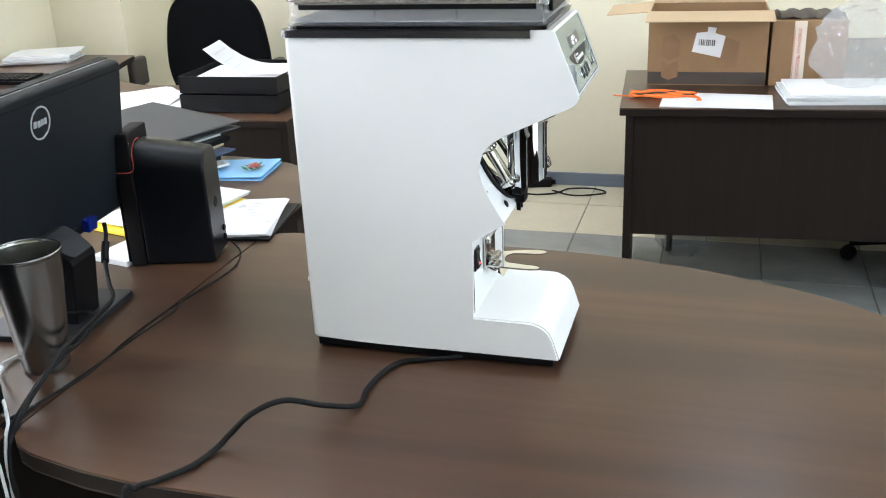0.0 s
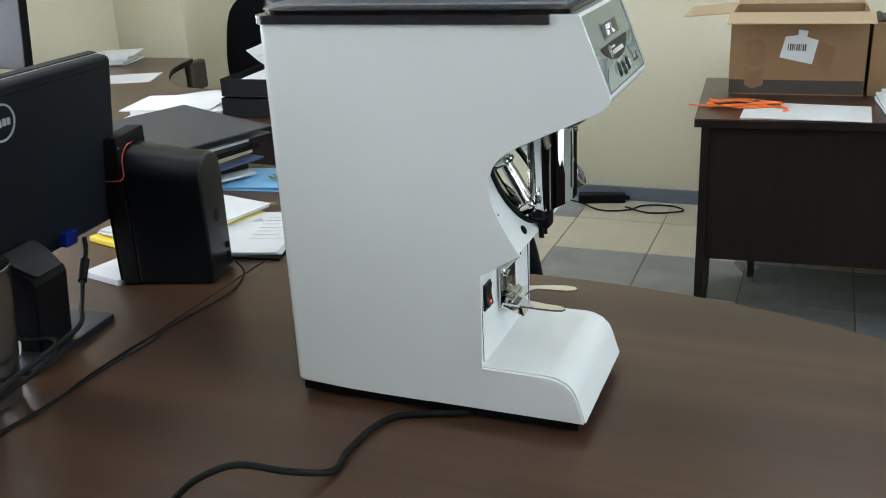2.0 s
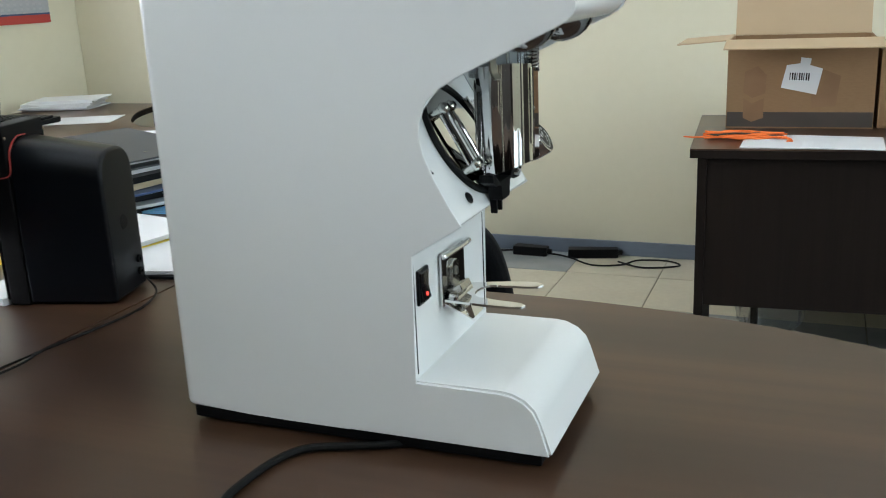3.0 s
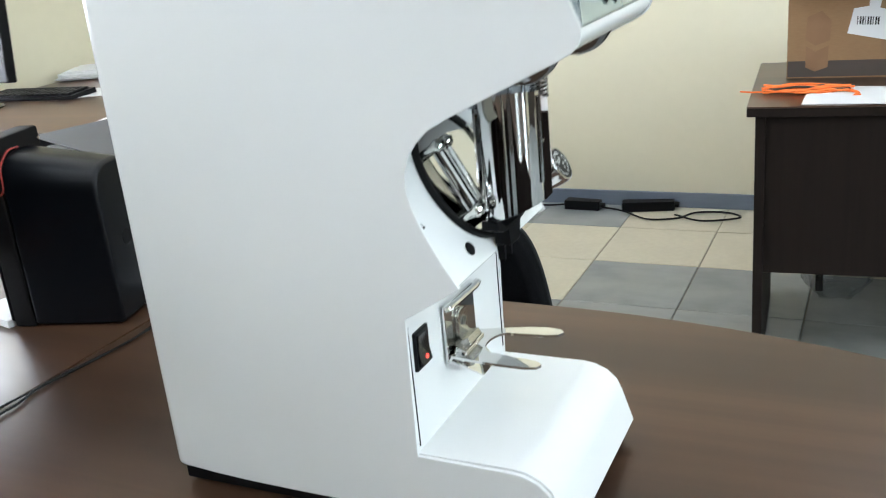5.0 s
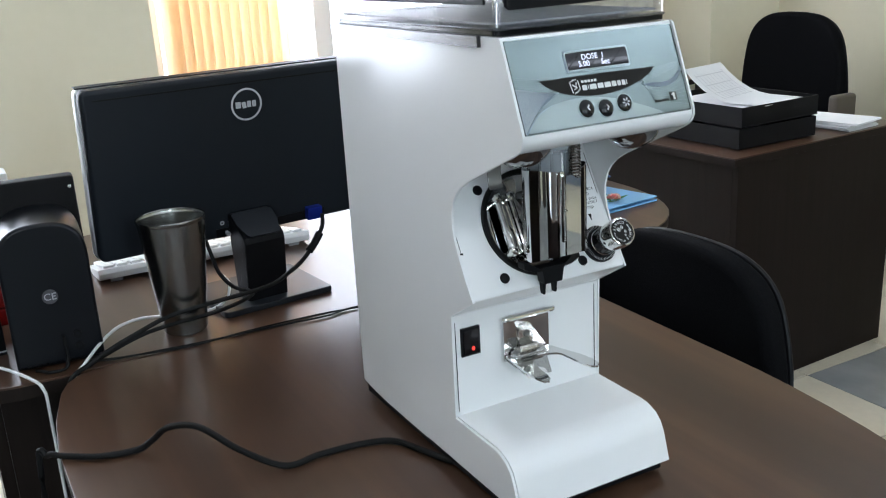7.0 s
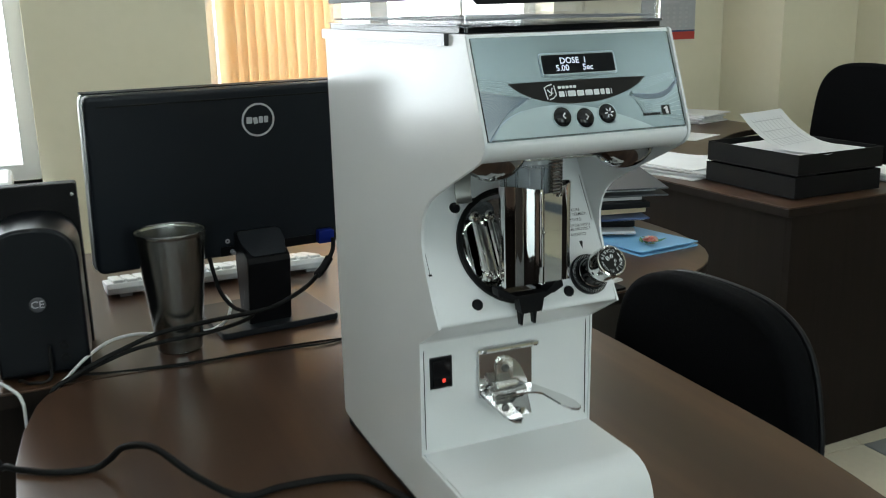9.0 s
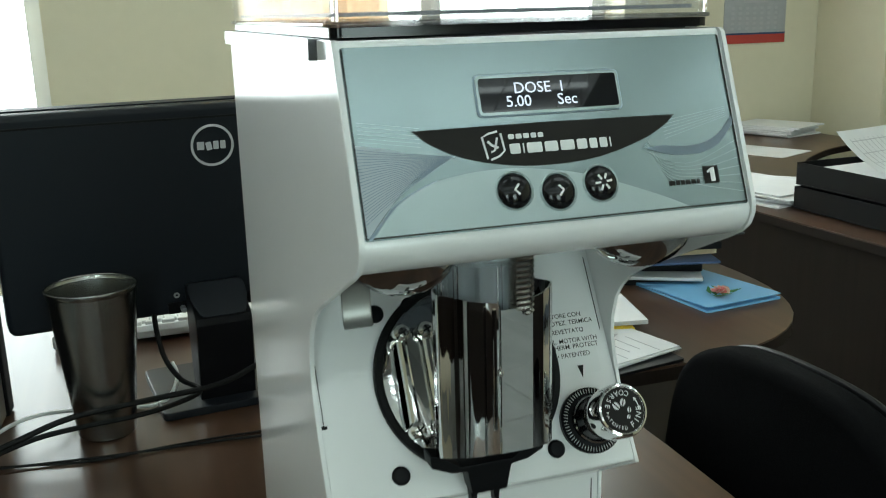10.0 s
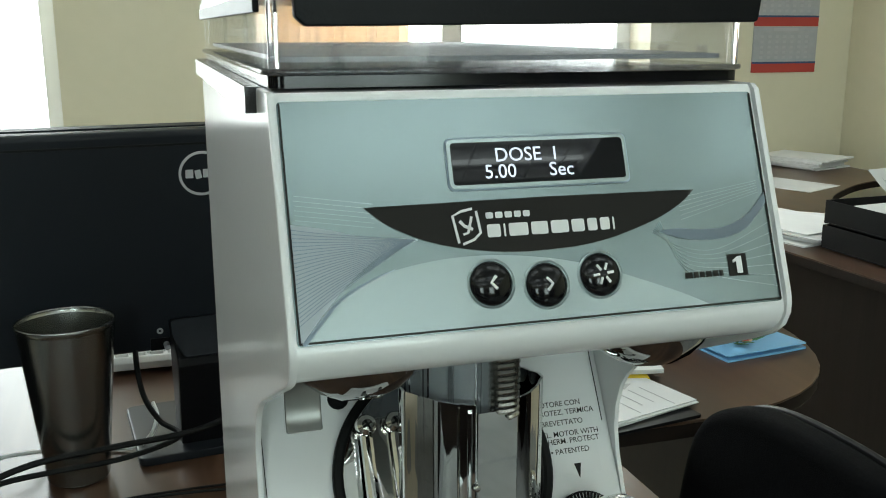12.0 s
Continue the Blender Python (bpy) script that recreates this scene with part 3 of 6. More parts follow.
def grinder():
    g = thing("coffee_grinder", (0, 0, TOP), "white enamelled espresso grinder with chrome spout on the table", "coffee grinder")
    Q0, QD = Vector((0.33, 0, 0.236)), Vector((-0.5085, 0, 0.8611))
    QN = Vector((0.8611, 0, 0.5085))

    def on_plate(y, s, out=0.0):
        return Vector((0, y, 0)) + Q0 + QD * s + QN * out

    def plate_m(y, s, out=0.0, spin=0.0):
        return basis(on_plate(y, s, out), (0, 1, 0), QD) @ pose(0, 0, 0, 0, 0, spin)

    # housing: rounded back block and the two side cheeks
    bm = bmesh.new()
    plan = rounded([(0.2, 0.0), (0.2, GW), (0.0, GW), (0.0, 0.0)], [0, 0, 0.011, 0.011], 8)
    prism(plan, "z", 0.0175, 0.519, bm=bm)
    bmesh.ops.recalc_face_normals(bm, faces=bm.faces)
    edges = [e for e in bm.edges if all(v.co.x < 0.0115 and v.co.z < 0.0185 for v in e.verts)]
    bmesh.ops.bevel(bm, geom=edges, offset=0.008, segments=4, affect="EDGES", profile=0.5)
    part("housing", bm, PAINT, g)
    cheek = [(0.2, 0.0175), (0.4083, 0.0175), (0.3985, 0.050), (0.393, 0.061), (0.384, 0.0695), (0.372, 0.0745), (0.362, 0.076), (0.2765, 0.077), (0.279, 0.205), (0.330, 0.236)]
    cheek += [(0.318, 0.255), (0.304, 0.281), (0.296, 0.300), (0.2925, 0.315), (0.293, 0.328), (0.2975, 0.342), (0.304, 0.351), (0.315, 0.361), (0.333, 0.371), (0.398, 0.4005), (0.418, 0.4095), (0.4285, 0.4150), (0.4340, 0.4200), (0.4366, 0.4262), (0.4366, 0.4310), (0.4356, 0.4350), (0.4030, 0.517), (0.4000, 0.519), (0.2, 0.519)]
    for a, b in ((0.0, 0.003), (GW - 0.003, GW)):
        bm = prism(cheek, "y", a, b)
        outer = [e for e in bm.edges if all(abs(v.co.y - (0 if a == 0 else GW)) < 1e-5 for v in e.verts) and not all(v.co.x < 0.201 for v in e.verts)]
        bmesh.ops.recalc_face_normals(bm, faces=bm.faces)
        bmesh.ops.bevel(bm, geom=outer, offset=0.0012, segments=2, affect="EDGES", profile=0.5)
        part("side_cheek", bm, PAINT, g)
    core = [(0.2, 0.0185), (0.2, 0.5185), (0.3985, 0.5185), (0.4005, 0.5165), (0.4340, 0.4325), (0.4352, 0.4290), (0.4351, 0.4262), (0.4340, 0.4230), (0.4318, 0.4200), (0.4283, 0.4168), (0.4235, 0.4140), (0.4180, 0.4118), (0.4160, 0.4125), (0.4150, 0.4180), (0.300, 0.4180), (0.300, 0.403), (0.232, 0.403), (0.3270, 0.2400), (0.3272, 0.2370), (0.3255, 0.2350), (0.2795, 0.2065), (0.2775, 0.2035), (0.2755, 0.0785)]
    core += [(0.362, 0.0785), (0.373, 0.077), (0.3855, 0.0715), (0.395, 0.0625), (0.4003, 0.0505), (0.4105, 0.0190)]
    part("front_shell", prism(core, "y", 0.0032, GW - 0.0032), PAINT, g, "white folded sheet front with a drip shelf")
    part("base_plate", box(0.007, 0.400, 0.005, GW - 0.005, 0.004, 0.0173, 0.002), BLACK, g)
    for x, y in ((0.045, 0.03), (0.045, 0.18), (0.36, 0.03), (0.36, 0.18)):
        part("foot", lathe([(0, 0), (0.014, 0), (0.016, 0.005), (0.016, 0.0045), (0, 0.0045)], 20, m=pose(x, y, 0)), RUBBER, g)
    # side rails and hopper
    path = rounded([(0.3695, 0.0), (0.0, 0.0), (0.0, GW), (0.3695, GW)], [0, 0.012, 0.012, 0], 8)
    part("rail", prism(ribbon_band(path, 0.009), "z", 0.5088, 0.5193), RAIL, g, "black plastic edge rail round the top")
    part("hopper_gasket", prism(rounded([(0.003, 0.0025), (0.3915, 0.0025), (0.3915, GW - 0.0025), (0.003, GW - 0.0025)], [0.024, 0.006, 0.006, 0.020], 8), "z", 0.5197, 0.5243), GLOSS_BLACK, g)
    hop = part("hopper", hopper_mesh(), HOPPER_WALL, g, "clear plastic low bean hopper, empty", smooth=False)
    part("hopper_floor", hopper_floor(), HOPPER_FLOOR, hop)
    flange = prism(hopper_plan(0.0), "z", 0.5245, 0.5268, 0.0008)
    part("hopper_flange", flange, SMOKED, hop)
    for x, y in ((0.3885, 0.0050), (0.3885, GW - 0.0050)):
        part("hopper_corner", tube([(x, y, 0.5272), (x, y, 0.5580)], 0.0022, 1, 12, smoothing=False), CLEAR, hop)
    for x in (0.142, 0.263):
        for y in (0.0068, GW - 0.0088):
            part("hopper_rib", box(x, x + 0.003, y, y + 0.002, 0.5335, 0.5565), HOPPER_WALL, hop)
    for x in (0.100, 0.180, 0.222, 0.292, 0.338, 0.372):
        part("floor_tab", box(x, x + 0.003, GW - 0.013, GW - 0.009, 0.5305, 0.5345), HOPPER_WALL, hop)
    for y in (0.085, 0.128):
        part("hopper_rib", box(0.016, 0.019, y, y + 0.003, 0.527, 0.550), HOPPER_WALL, hop)
    lid = part("lid", prism(hopper_plan(0.001), "z", 0.5585, 0.5635, 0.002), SMOKE_LID, g, "champagne grey hinged lid with black edges")
    part("lid_edge", box(0.030, 0.378, -0.0010, 0.0018, 0.5478, 0.5550, 0.0008), BLACK, lid)
    part("lid_edge", box(0.030, 0.378, GW - 0.0018, GW + 0.0010, 0.5478, 0.5550, 0.0008), BLACK, lid)
    part("lid_grip", prism(rounded([(0.012, 0.546), (0.016, 0.5425), (0.210, 0.5445), (0.212, 0.560), (0.012, 0.560)], 0.002, 3), "x", 0.3925, 0.3985, 0.001), BLACK, lid)
    for y in (0.0002, GW - 0.0017):
        part("lid_skirt", box(0.024, 0.382, y, y + 0.0015, 0.5550, 0.5586), SMOKE_LID, lid)
    part("lid_catch", box(0.193, 0.213, 0.095, 0.115, 0.5635, 0.573, 0.003), BLACK, lid)
    for y in (0.004, GW - 0.016):
        part("corner_clip", box(0.380, 0.3935, y, y + 0.012, 0.5525, 0.5585, 0.001), WHITE_PLASTIC, lid)

    # control panel on the sloping face
    bl = Vector((0.4348, 0.0035, 0.4305))
    vd = Vector((-0.0332, 0, 0.0832)).normalized()
    PM = basis(bl, (0, 1, 0), vd)

    def flat(name, outline, mat, parent, z, t=0.0003, label=""):
        bm = prism(outline, "z", z, z + t)
        return part(name, moved(bm, PM), mat, parent, label, smooth=False)

    W, Hh = 0.2018, 0.0910
    panel = flat("control_panel", rect(0.0, W, 0.0008, Hh, 0.0015), SILVER, g, 0.0004, 0.0008, "silver-blue foil control panel with printed waves")
    z1, z2, z3 = 0.00125, 0.00145, 0.00165
    wave = smooth2([(0.0015, 0.001), (0.0155, 0.0148), (0.027, 0.0215), (0.038, 0.0256), (0.060, 0.0286), (0.085, 0.0280), (0.115, 0.0225), (0.150, 0.010), (0.170, 0.001)])
    flat("wave_print", wave, SILVER_PALE, panel, z1)
    fan = smooth2([(0.0012, 0.045), (0.014, 0.0425), (0.0265, 0.0392), (0.048, 0.0367)]) + smooth2([(0.048, 0.0362), (0.036, 0.0330), (0.022, 0.0235), (0.010, 0.0115), (0.0012, 0.0012)])
    flat("wave_shade", fan, SILVER_LINE, panel, z1)
    for k in range(24):
        f = k / 23
        line = smooth2([(0.0012, 0.043 - 0.035 * f), (0.016, 0.0405 - 0.022 * f), (0.047 - 0.008 * f, 0.0365 - 0.004 * f)])
        flat("wave_line", ribbon_band(line, 0.00026), SILVER_DARK, panel, z2)
    flat("arc_print", ribbon_band(smooth2([(0.0022, 0.0012), (0.0155, 0.0152), (0.027, 0.0218), (0.038, 0.0259)]), 0.0016, 0.0002), SILVER_DARK, panel, z3)
    bowl = smooth2([(0.149, 0.0335), (0.158, 0.0340), (0.168, 0.0330), (0.180, 0.0335), (0.191, 0.0380), (W - 0.001, 0.0470)]) + smooth2([(W - 0.001, 0.0425), (0.190, 0.0325), (0.180, 0.0290), (0.168, 0.0285), (0.158, 0.0300), (0.149, 0.0330)])
    flat("bowl_print", bowl, SILVER_DARK, panel, z2)
    for k in range(7):
        f = k / 6
        flat("bowl_line", ribbon_band(smooth2([(0.146 + 0.004 * f, 0.0335 + 0.004 * f), (0.158, 0.0265 - 0.0015 * k), (0.175, 0.0245 - 0.002 * k), (W - 0.001, 0.034 - 0.0045 * k)]), 0.00025), SILVER_PALE, panel, z1)
    for k in range(6):
        flat("grid_line", ribbon_band([(0.003, 0.0465 + 0.0018 * k), (0.032, 0.0420 + 0.0018 * k)], 0.00022), SILVER_PALE, panel, z1)
        flat("grid_line", ribbon_band([(0.160, 0.0375 + 0.0018 * k), (W - 0.004, 0.0470 + 0.0010 * k)], 0.00022), SILVER_PALE, panel, z1)
    flat("panel_border", [(0.0008, 0.0014), (W - 0.0008, 0.0014), (W - 0.0008, 0.0022), (0.0008, 0.0022)], INK, panel, z2)
    flat("panel_border", [(0.0004, 0.0016), (0.0011, 0.0016), (0.0011, Hh - 0.0008), (0.0004, Hh - 0.0008)], INK, panel, z2)
    flat("panel_border", [(W - 0.0011, 0.0016), (W - 0.0004, 0.0016), (W - 0.0004, Hh - 0.0008), (W - 0.0011, Hh - 0.0008)], INK, panel, z2)
    sw = smooth2([(0.0285, 0.0497), (0.038, 0.0420), (0.055, 0.0345), (0.078, 0.0300), (0.100, 0.0292), (0.123, 0.0312), (0.146, 0.0375), (0.160, 0.0440), (0.1675, 0.0497)])
    sign = flat("brand_plaque", sw + [(0.098, 0.0502)], INK, panel, z2, label="dark bow-shaped plaque with pale lettering shapes")
    # brand marks as plain shapes
    flat("mark", ribbon_band([(0.0640, 0.0340), (0.0624, 0.0445), (0.0660, 0.0462), (0.0705, 0.0470)], 0.0010), WHITE_INK, sign, z3)
    flat("mark", ribbon_band([(0.0655, 0.0335), (0.0700, 0.0350), (0.0730, 0.0375), (0.0720, 0.0460)], 0.0010), WHITE_INK, sign, z3)
    flat("mark", ribbon_band([(0.0650, 0.0425), (0.0668, 0.0405), (0.0700, 0.0390)], 0.0012), WHITE_INK, sign, z3)
    flat("mark", ribbon_band([(0.0660, 0.0372), (0.0680, 0.0378), (0.0700, 0.0440)], 0.0010), WHITE_INK, sign, z3)
    x = 0.0757
    for w in (0.0065, 0.0018, 0.0090, 0.0080, 0.0085, 0.0065, 0.0052, 0.0052, 0.0018):
        flat("word_bar", rect(x, x + w - 0.0011, 0.0355, 0.0405, 0.0008, 2), WHITE_INK, sign, z3)
        x += w + 0.0003
    x = 0.0757
    for w in (0.0038, 0.0038, 0.0038, 0.0036, 0.0036):
        flat("word_bar", rect(x, x + w - 0.0008, 0.0428, 0.0452, 0.0006, 2), WHITE_INK, sign, z3)
        x += w + 0.0001
    x = 0.1580
    for w in (0.0040, 0.0028, 0.0028, 0.0032, 0.0032, 0.0024):
        flat("model_bar", rect(x, x + w - 0.0008, 0.0132, 0.0156), INK, panel, z2)
        x += w
    one = flat("model_square", rect(0.1785, 0.1872, 0.0127, 0.0217), INK, panel, z2)
    flat("model_stroke", [(0.1822, 0.0137), (0.1848, 0.0137), (0.1848, 0.0207), (0.1830, 0.0207), (0.1806, 0.0191), (0.1806, 0.0181), (0.1822, 0.0187)], WHITE_INK, one, z3)
    # display
    dx0, dx1, dy0, dy1 = 0.0622, 0.1395, 0.0540, 0.0750
    bezel = flat("display_bezel", rect(dx0, dx1, dy0, dy1, 0.0032), SILVER_DARK, panel, z1, 0.0004)
    flat("bezel_rim", rect(dx0 + 0.0007, dx1 - 0.0007, dy0 + 0.0007, dy1 - 0.0007, 0.0028), SILVER_PALE, bezel, z3, 0.0005)
    flat("display_window", rect(dx0 + 0.0022, dx1 - 0.0022, dy0 + 0.0022, dy1 - 0.0022, 0.0016), SCREEN_GLASS, bezel, z3 + 0.0004, 0.0004, "black glossy display")
    zt = 0.00255
    for word, cx, cy in (("DOSE", 0.0918, 0.0672), ("1", 0.1073, 0.0672), ("5.00", 0.0838, 0.0607), ("Sec", 0.1095, 0.0607)):
        part("display_text", letters(word, 0.0078, PM @ pose(cx, cy, zt), 0.00005), LED_TEXT, bezel, "lit white display writing", smooth=False)
    # buttons
    for k, (cx, cy) in enumerate(((0.0748, 0.0178), (0.0973, 0.0156), (0.1203, 0.0178))):
        ring = part("button_ring", lathe([(0.0085, 0.0009), (0.0096, 0.0012), (0.0097, 0.0019), (0.0091, 0.0023), (0.0085, 0.0019)], 36, m=PM @ pose(cx, cy, 0)), SILVER_PALE, panel)
        btn = part("button", lathe([(0.0, 0.0052), (0.003, 0.0050), (0.006, 0.0043), (0.0080, 0.0030), (0.0088, 0.0016), (0.0088, 0.0010), (0, 0.0010)], 32, m=PM @ pose(cx, cy, 0)), GLOSS_BLACK, panel, "domed black push button with a white sign")
        bm = bmesh.new()
        if k < 2:
            s = 1 if k == 0 else -1
            prism(ribbon_band([(s * 0.0011, 0.0025), (-s * 0.0011, 0.0), (s * 0.0011, -0.0025)], 0.0011), "z", 0.0047, 0.0055, bm=bm)
        else:
            for a in range(6):
                c = pose(0, 0, 0, 0, 0, a * 60 + 6)
                b2 = moved(prism(rect(0.0016, 0.0044, -0.00050, 0.00050), "z", 0.0043, 0.0053), c)
                me = bpy.data.meshes.new("tmp")
                b2.to_mesh(me), b2.free()
                bm.from_mesh(me)
                bpy.data.meshes.remove(me)
        part("button_sign", moved(bm, PM @ pose(cx, cy, 0)), WHITE_INK, btn, smooth=False)

    # tilted plate: ring, disc, screws, plugs
    ringm = plate_m(0.103, 0.075)
    part("gasket_ring", lathe([(0.0575, 0.0002), (0.0575, 0.0045), (0.0590, 0.0055), (0.0620, 0.0055), (0.0630, 0.0045), (0.0630, 0.0002)], 64, m=ringm), RUBBER, g)
    disc = part("burr_cover", lathe([(0, 0.003), (0.030, 0.0032), (0.050, 0.0030), (0.0572, 0.0022), (0.0572, 0.0004), (0, 0.0004)], 64, m=ringm), CHROME, g, "polished round burr chamber cover")
    for y0, s0, y1, s1 in ((0.0580, 0.107, 0.0575, 0.040), (0.0738, 0.107, 0.0735, 0.041), (0.122, 0.107, 0.135, 0.043)):
        a, b = on_plate(y0, s0, 0.019), on_plate(y1, s1, 0.019)
        part("bracket_arm", tube([a, b], 0.0035, 1, 10, smoothing=False), CHROME, disc)
    part("bracket_plate", moved(prism(rounded([(-0.012, -0.036), (0.016, -0.036), (0.014, 0.034), (-0.010, 0.034)], 0.004), "z", 0.0125, 0.0155, 0.0008), plate_m(0.067, 0.074)), CHROME, disc)
    for y, s in ((0.0580, 0.1036), (0.0738, 0.1036), (0.0575, 0.0427), (0.0735, 0.0440)):
        sc = part("screw", lathe([(0, 0.0265), (0.003, 0.0260), (0.0052, 0.0240), (0.0060, 0.0210), (0.0054, 0.0175), (0.0040, 0.0165), (0.0040, 0.003), (0, 0.003)], 24, m=plate_m(y, s)), SCREW_STEEL, disc)
        for a in (25, 115):
            part("screw_slot", moved(box(-0.0028, 0.0028, -0.0006, 0.0006, 0.0252, 0.0267), plate_m(y, s, 0, a)), RUBBER, sc)
    for y, s in ((0.0475, 0.0190), (0.0485, 0.1225), (0.1530, 0.0180), (0.0725, 0.1250)):
        part("plug", lathe([(0, 0.0022), (0.0045, 0.0020), (0.0058, 0.0010), (0.0060, 0.0002), (0, 0.0002)], 24, m=plate_m(y, s)), BLACK, g)
    part("slot_mark", moved(box(-0.0002, 0.0002, -0.030, 0.028, 0.0002, 0.0006), plate_m(0.0048, 0.086)), RUBBER, g)
    part("slot_mark", moved(box(0.0, 0.0035, -0.0010, 0.0010, 0.0002, 0.0009), plate_m(0.0032, 0.0555)), RUBBER, g)
    part("slot_mark", moved(box(-0.0002, 0.0002, -0.026, 0.026, 0.0002, 0.0006), plate_m(GW - 0.0065, 0.118)), RUBBER, g)
    # chute
    chute = part("grounds_chute", chute_mesh(), CHROME, g, "polished chrome dosing chute, open at the top")
    part("chute_rod", tube([(0.3715, 0.0905, 0.298), (0.3715, 0.0905, 0.370)], 0.0012, 1, 8, smoothing=False), CHROME, chute)
    part("chute_pin", lathe([(0, 0.002), (0.0016, 0.0016), (0.002, 0), (0, 0)], 16, m=pose(0.3715, 0.0938, 0.332, 0, 90, 0)), STEEL, chute)
    collar = part("chute_cap", lathe([(0.0, 0.4015), (0.0315, 0.4015), (0.0322, 0.396), (0.0285, 0.392), (0.0272, 0.362), (0.0258, 0.362), (0.0265, 0.390), (0.0, 0.394)], 40, m=pose(0.335, 0.0968, 0)), COLLAR, g, "clear plastic collar above the chute")
    for k in range(7):
        part("collar_rib", moved(box(0.0284, 0.0304, -0.0012, 0.0012, 0.366, 0.3925), pose(0.335, 0.0968, 0, 0, 0, -75 + 25 * k)), CLEAR, collar)
    part("chute_cap_rim", prism(rounded([(0.307, 0.062), (0.377, 0.066), (0.381, 0.150), (0.341, 0.152), (0.307, 0.140)], 0.012), "z", 0.4020, 0.4045, 0.0006), STEEL, g, "steel plate above the collar")
    pts = [(0.3672 + 0.0058 * math.cos(a), 0.1085 + 0.0064 * math.sin(a), 0.366 + 0.038 * a / (2 * math.pi * 12)) for a in [2 * math.pi * 12 * k / 216 for k in range(217)]]
    part("spring", tube(pts, 0.0013, 1, 6, smoothing=False), STEEL, g, "coiled steel spring")
    for y in (0.036, 0.174):
        part("head_dome", lathe([(0.0, -0.0245), (0.007, -0.0238), (0.0135, -0.0208), (0.0190, -0.0160), (0.0232, -0.0095), (0.0252, -0.002), (0.0252, 0.006), (0.0, 0.006)], 40, m=pose(0.381, y, 0.4150, 0, -18, 0) @ Matrix.Diagonal((1.24, 1.24, 1.08, 1))), DARK_CHROME, g, "polished dark dome under the head")
    line = smooth2([(0.3655, 0.4050), (0.3645, 0.4005), (0.3608, 0.3960), (0.3590, 0.3880), (0.3590, 0.3790), (0.3602, 0.3720), (0.3630, 0.3670)], 4)
    clip = prism(ribbon_band(line, 0.0022), "y", 0.0075, 0.0237, 0.0008)
    part("hook_clip", clip, CLIP, g, "bent steel clip under the head")
    # spout under the chute
    spout = part("spout", prism(rounded([(0.060, 0.273), (0.068, 0.270), (0.080, 0.262), (0.114, 0.262), (0.126, 0.271), (0.133, 0.273), (0.135, 0.265), (0.124, 0.2595), (0.113, 0.258), (0.110, 0.242), (0.087, 0.242), (0.084, 0.258), (0.074, 0.2585), (0.061, 0.264)], 0.0020, 3), "x", 0.3265, 0.3410, 0.001), BLACK, g, "black plastic grounds spout")
    for y in (0.088, 0.103):
        part("spout_prong", prism([(y, 0.242), (y + 0.005, 0.242), (y + 0.0035, 0.228), (y + 0.0015, 0.228)], "x", 0.3275, 0.3340), BLACK, spout)
    # grind setting knob
    km = plate_m(0.1805, 0.0320)
    dial = part("grind_dial", lathe([(0, 0.0), (0.0215, 0.0003), (0.0218, 0.004), (0.0205, 0.0052), (0.0150, 0.0062), (0, 0.0062)], 48, m=km), BLACK, g, "black numbered dial ring")
    for k in range(60):
        a = k * 6
        part("dial_tick", moved(box(0.0178, 0.0206, -0.00010, 0.00010, 0.0053, 0.0062), km @ pose(0, 0, 0, 0, 0, a)), WHITE_INK, dial)
    knob = part("knob", lathe([(0, 0.0205), (0.0136, 0.0205), (0.0140, 0.0215), (0.0150, 0.0260), (0.0164, 0.0320), (0.0170, 0.0370), (0.0170, 0.0490), (0.0160, 0.0512), (0.0148, 0.0516), (0.0146, 0.0506), (0, 0.0506)], 56, m=km), CHROME, g, "chrome grind knob with a black face")
    part("knob_collar", lathe([(0, 0.0063), (0.0150, 0.0063), (0.0154, 0.0105), (0.0140, 0.0125), (0.0132, 0.0204), (0, 0.0204)], 40, m=km), GLOSS_BLACK, knob)
    part("collar_ring", lathe([(0.0150, 0.0102), (0.0158, 0.0108), (0.0150, 0.0116)], 40, m=km), CHROME, knob)
    part("knob_face", lathe([(0, 0.0512), (0.0140, 0.0512), (0.0143, 0.0507), (0, 0.0507)], 40, m=km), INK, knob)
    for word, mid, size, r, flip in (("COARSE", 112, 0.0046, 0.0108, -1), ("FINE", -35, 0.0050, 0.0106, -1), ("PATENTED", 224, 0.0030, 0.0112, -1)):
        step = size * 0.78 / r * 57.3
        for i, ch in enumerate(word):
            off = (i - (len(word) - 1) / 2) * step
            a = mid - off if flip == 1 else mid + off
            part("knob_letter", letters(ch, size, km @ pose(0, 0, 0.0513, 0, 0, a - 90) @ pose(0, r, 0, 0, 0, 0 if flip == 1 else 180), 0.00006), WHITE_INK, knob, smooth=False)
    for x, y, r, e in ((-0.0042, 0.0030, 0.0027, 40), (0.0008, 0.0046, 0.0024, -25), (0.0040, -0.0006, 0.0017, -10), (0.0026, -0.0046, 0.0014, -30)):
        bean = part("bean_mark", moved(prism([(0.74 * r * math.cos(q), r * math.sin(q)) for q in [math.pi * k / 10 for k in range(20)]], "z", 0.0512, 0.0514), km @ pose(x, y, 0, 0, 0, e)), WHITE_INK, knob, smooth=False)
        part("bean_slit", moved(box(-r * 0.13, r * 0.13, -r * 1.02, r * 1.02, 0.0513, 0.0516), km @ pose(x, y, 0, 0, 0, e)), INK, bean)
    part("turn_arrow", moved(prism(ribbon_band(arc(0, 0, 0.0108, 2, 30, 8), 0.0006), "z", 0.0512, 0.0514), km), WHITE_INK, knob, smooth=False)
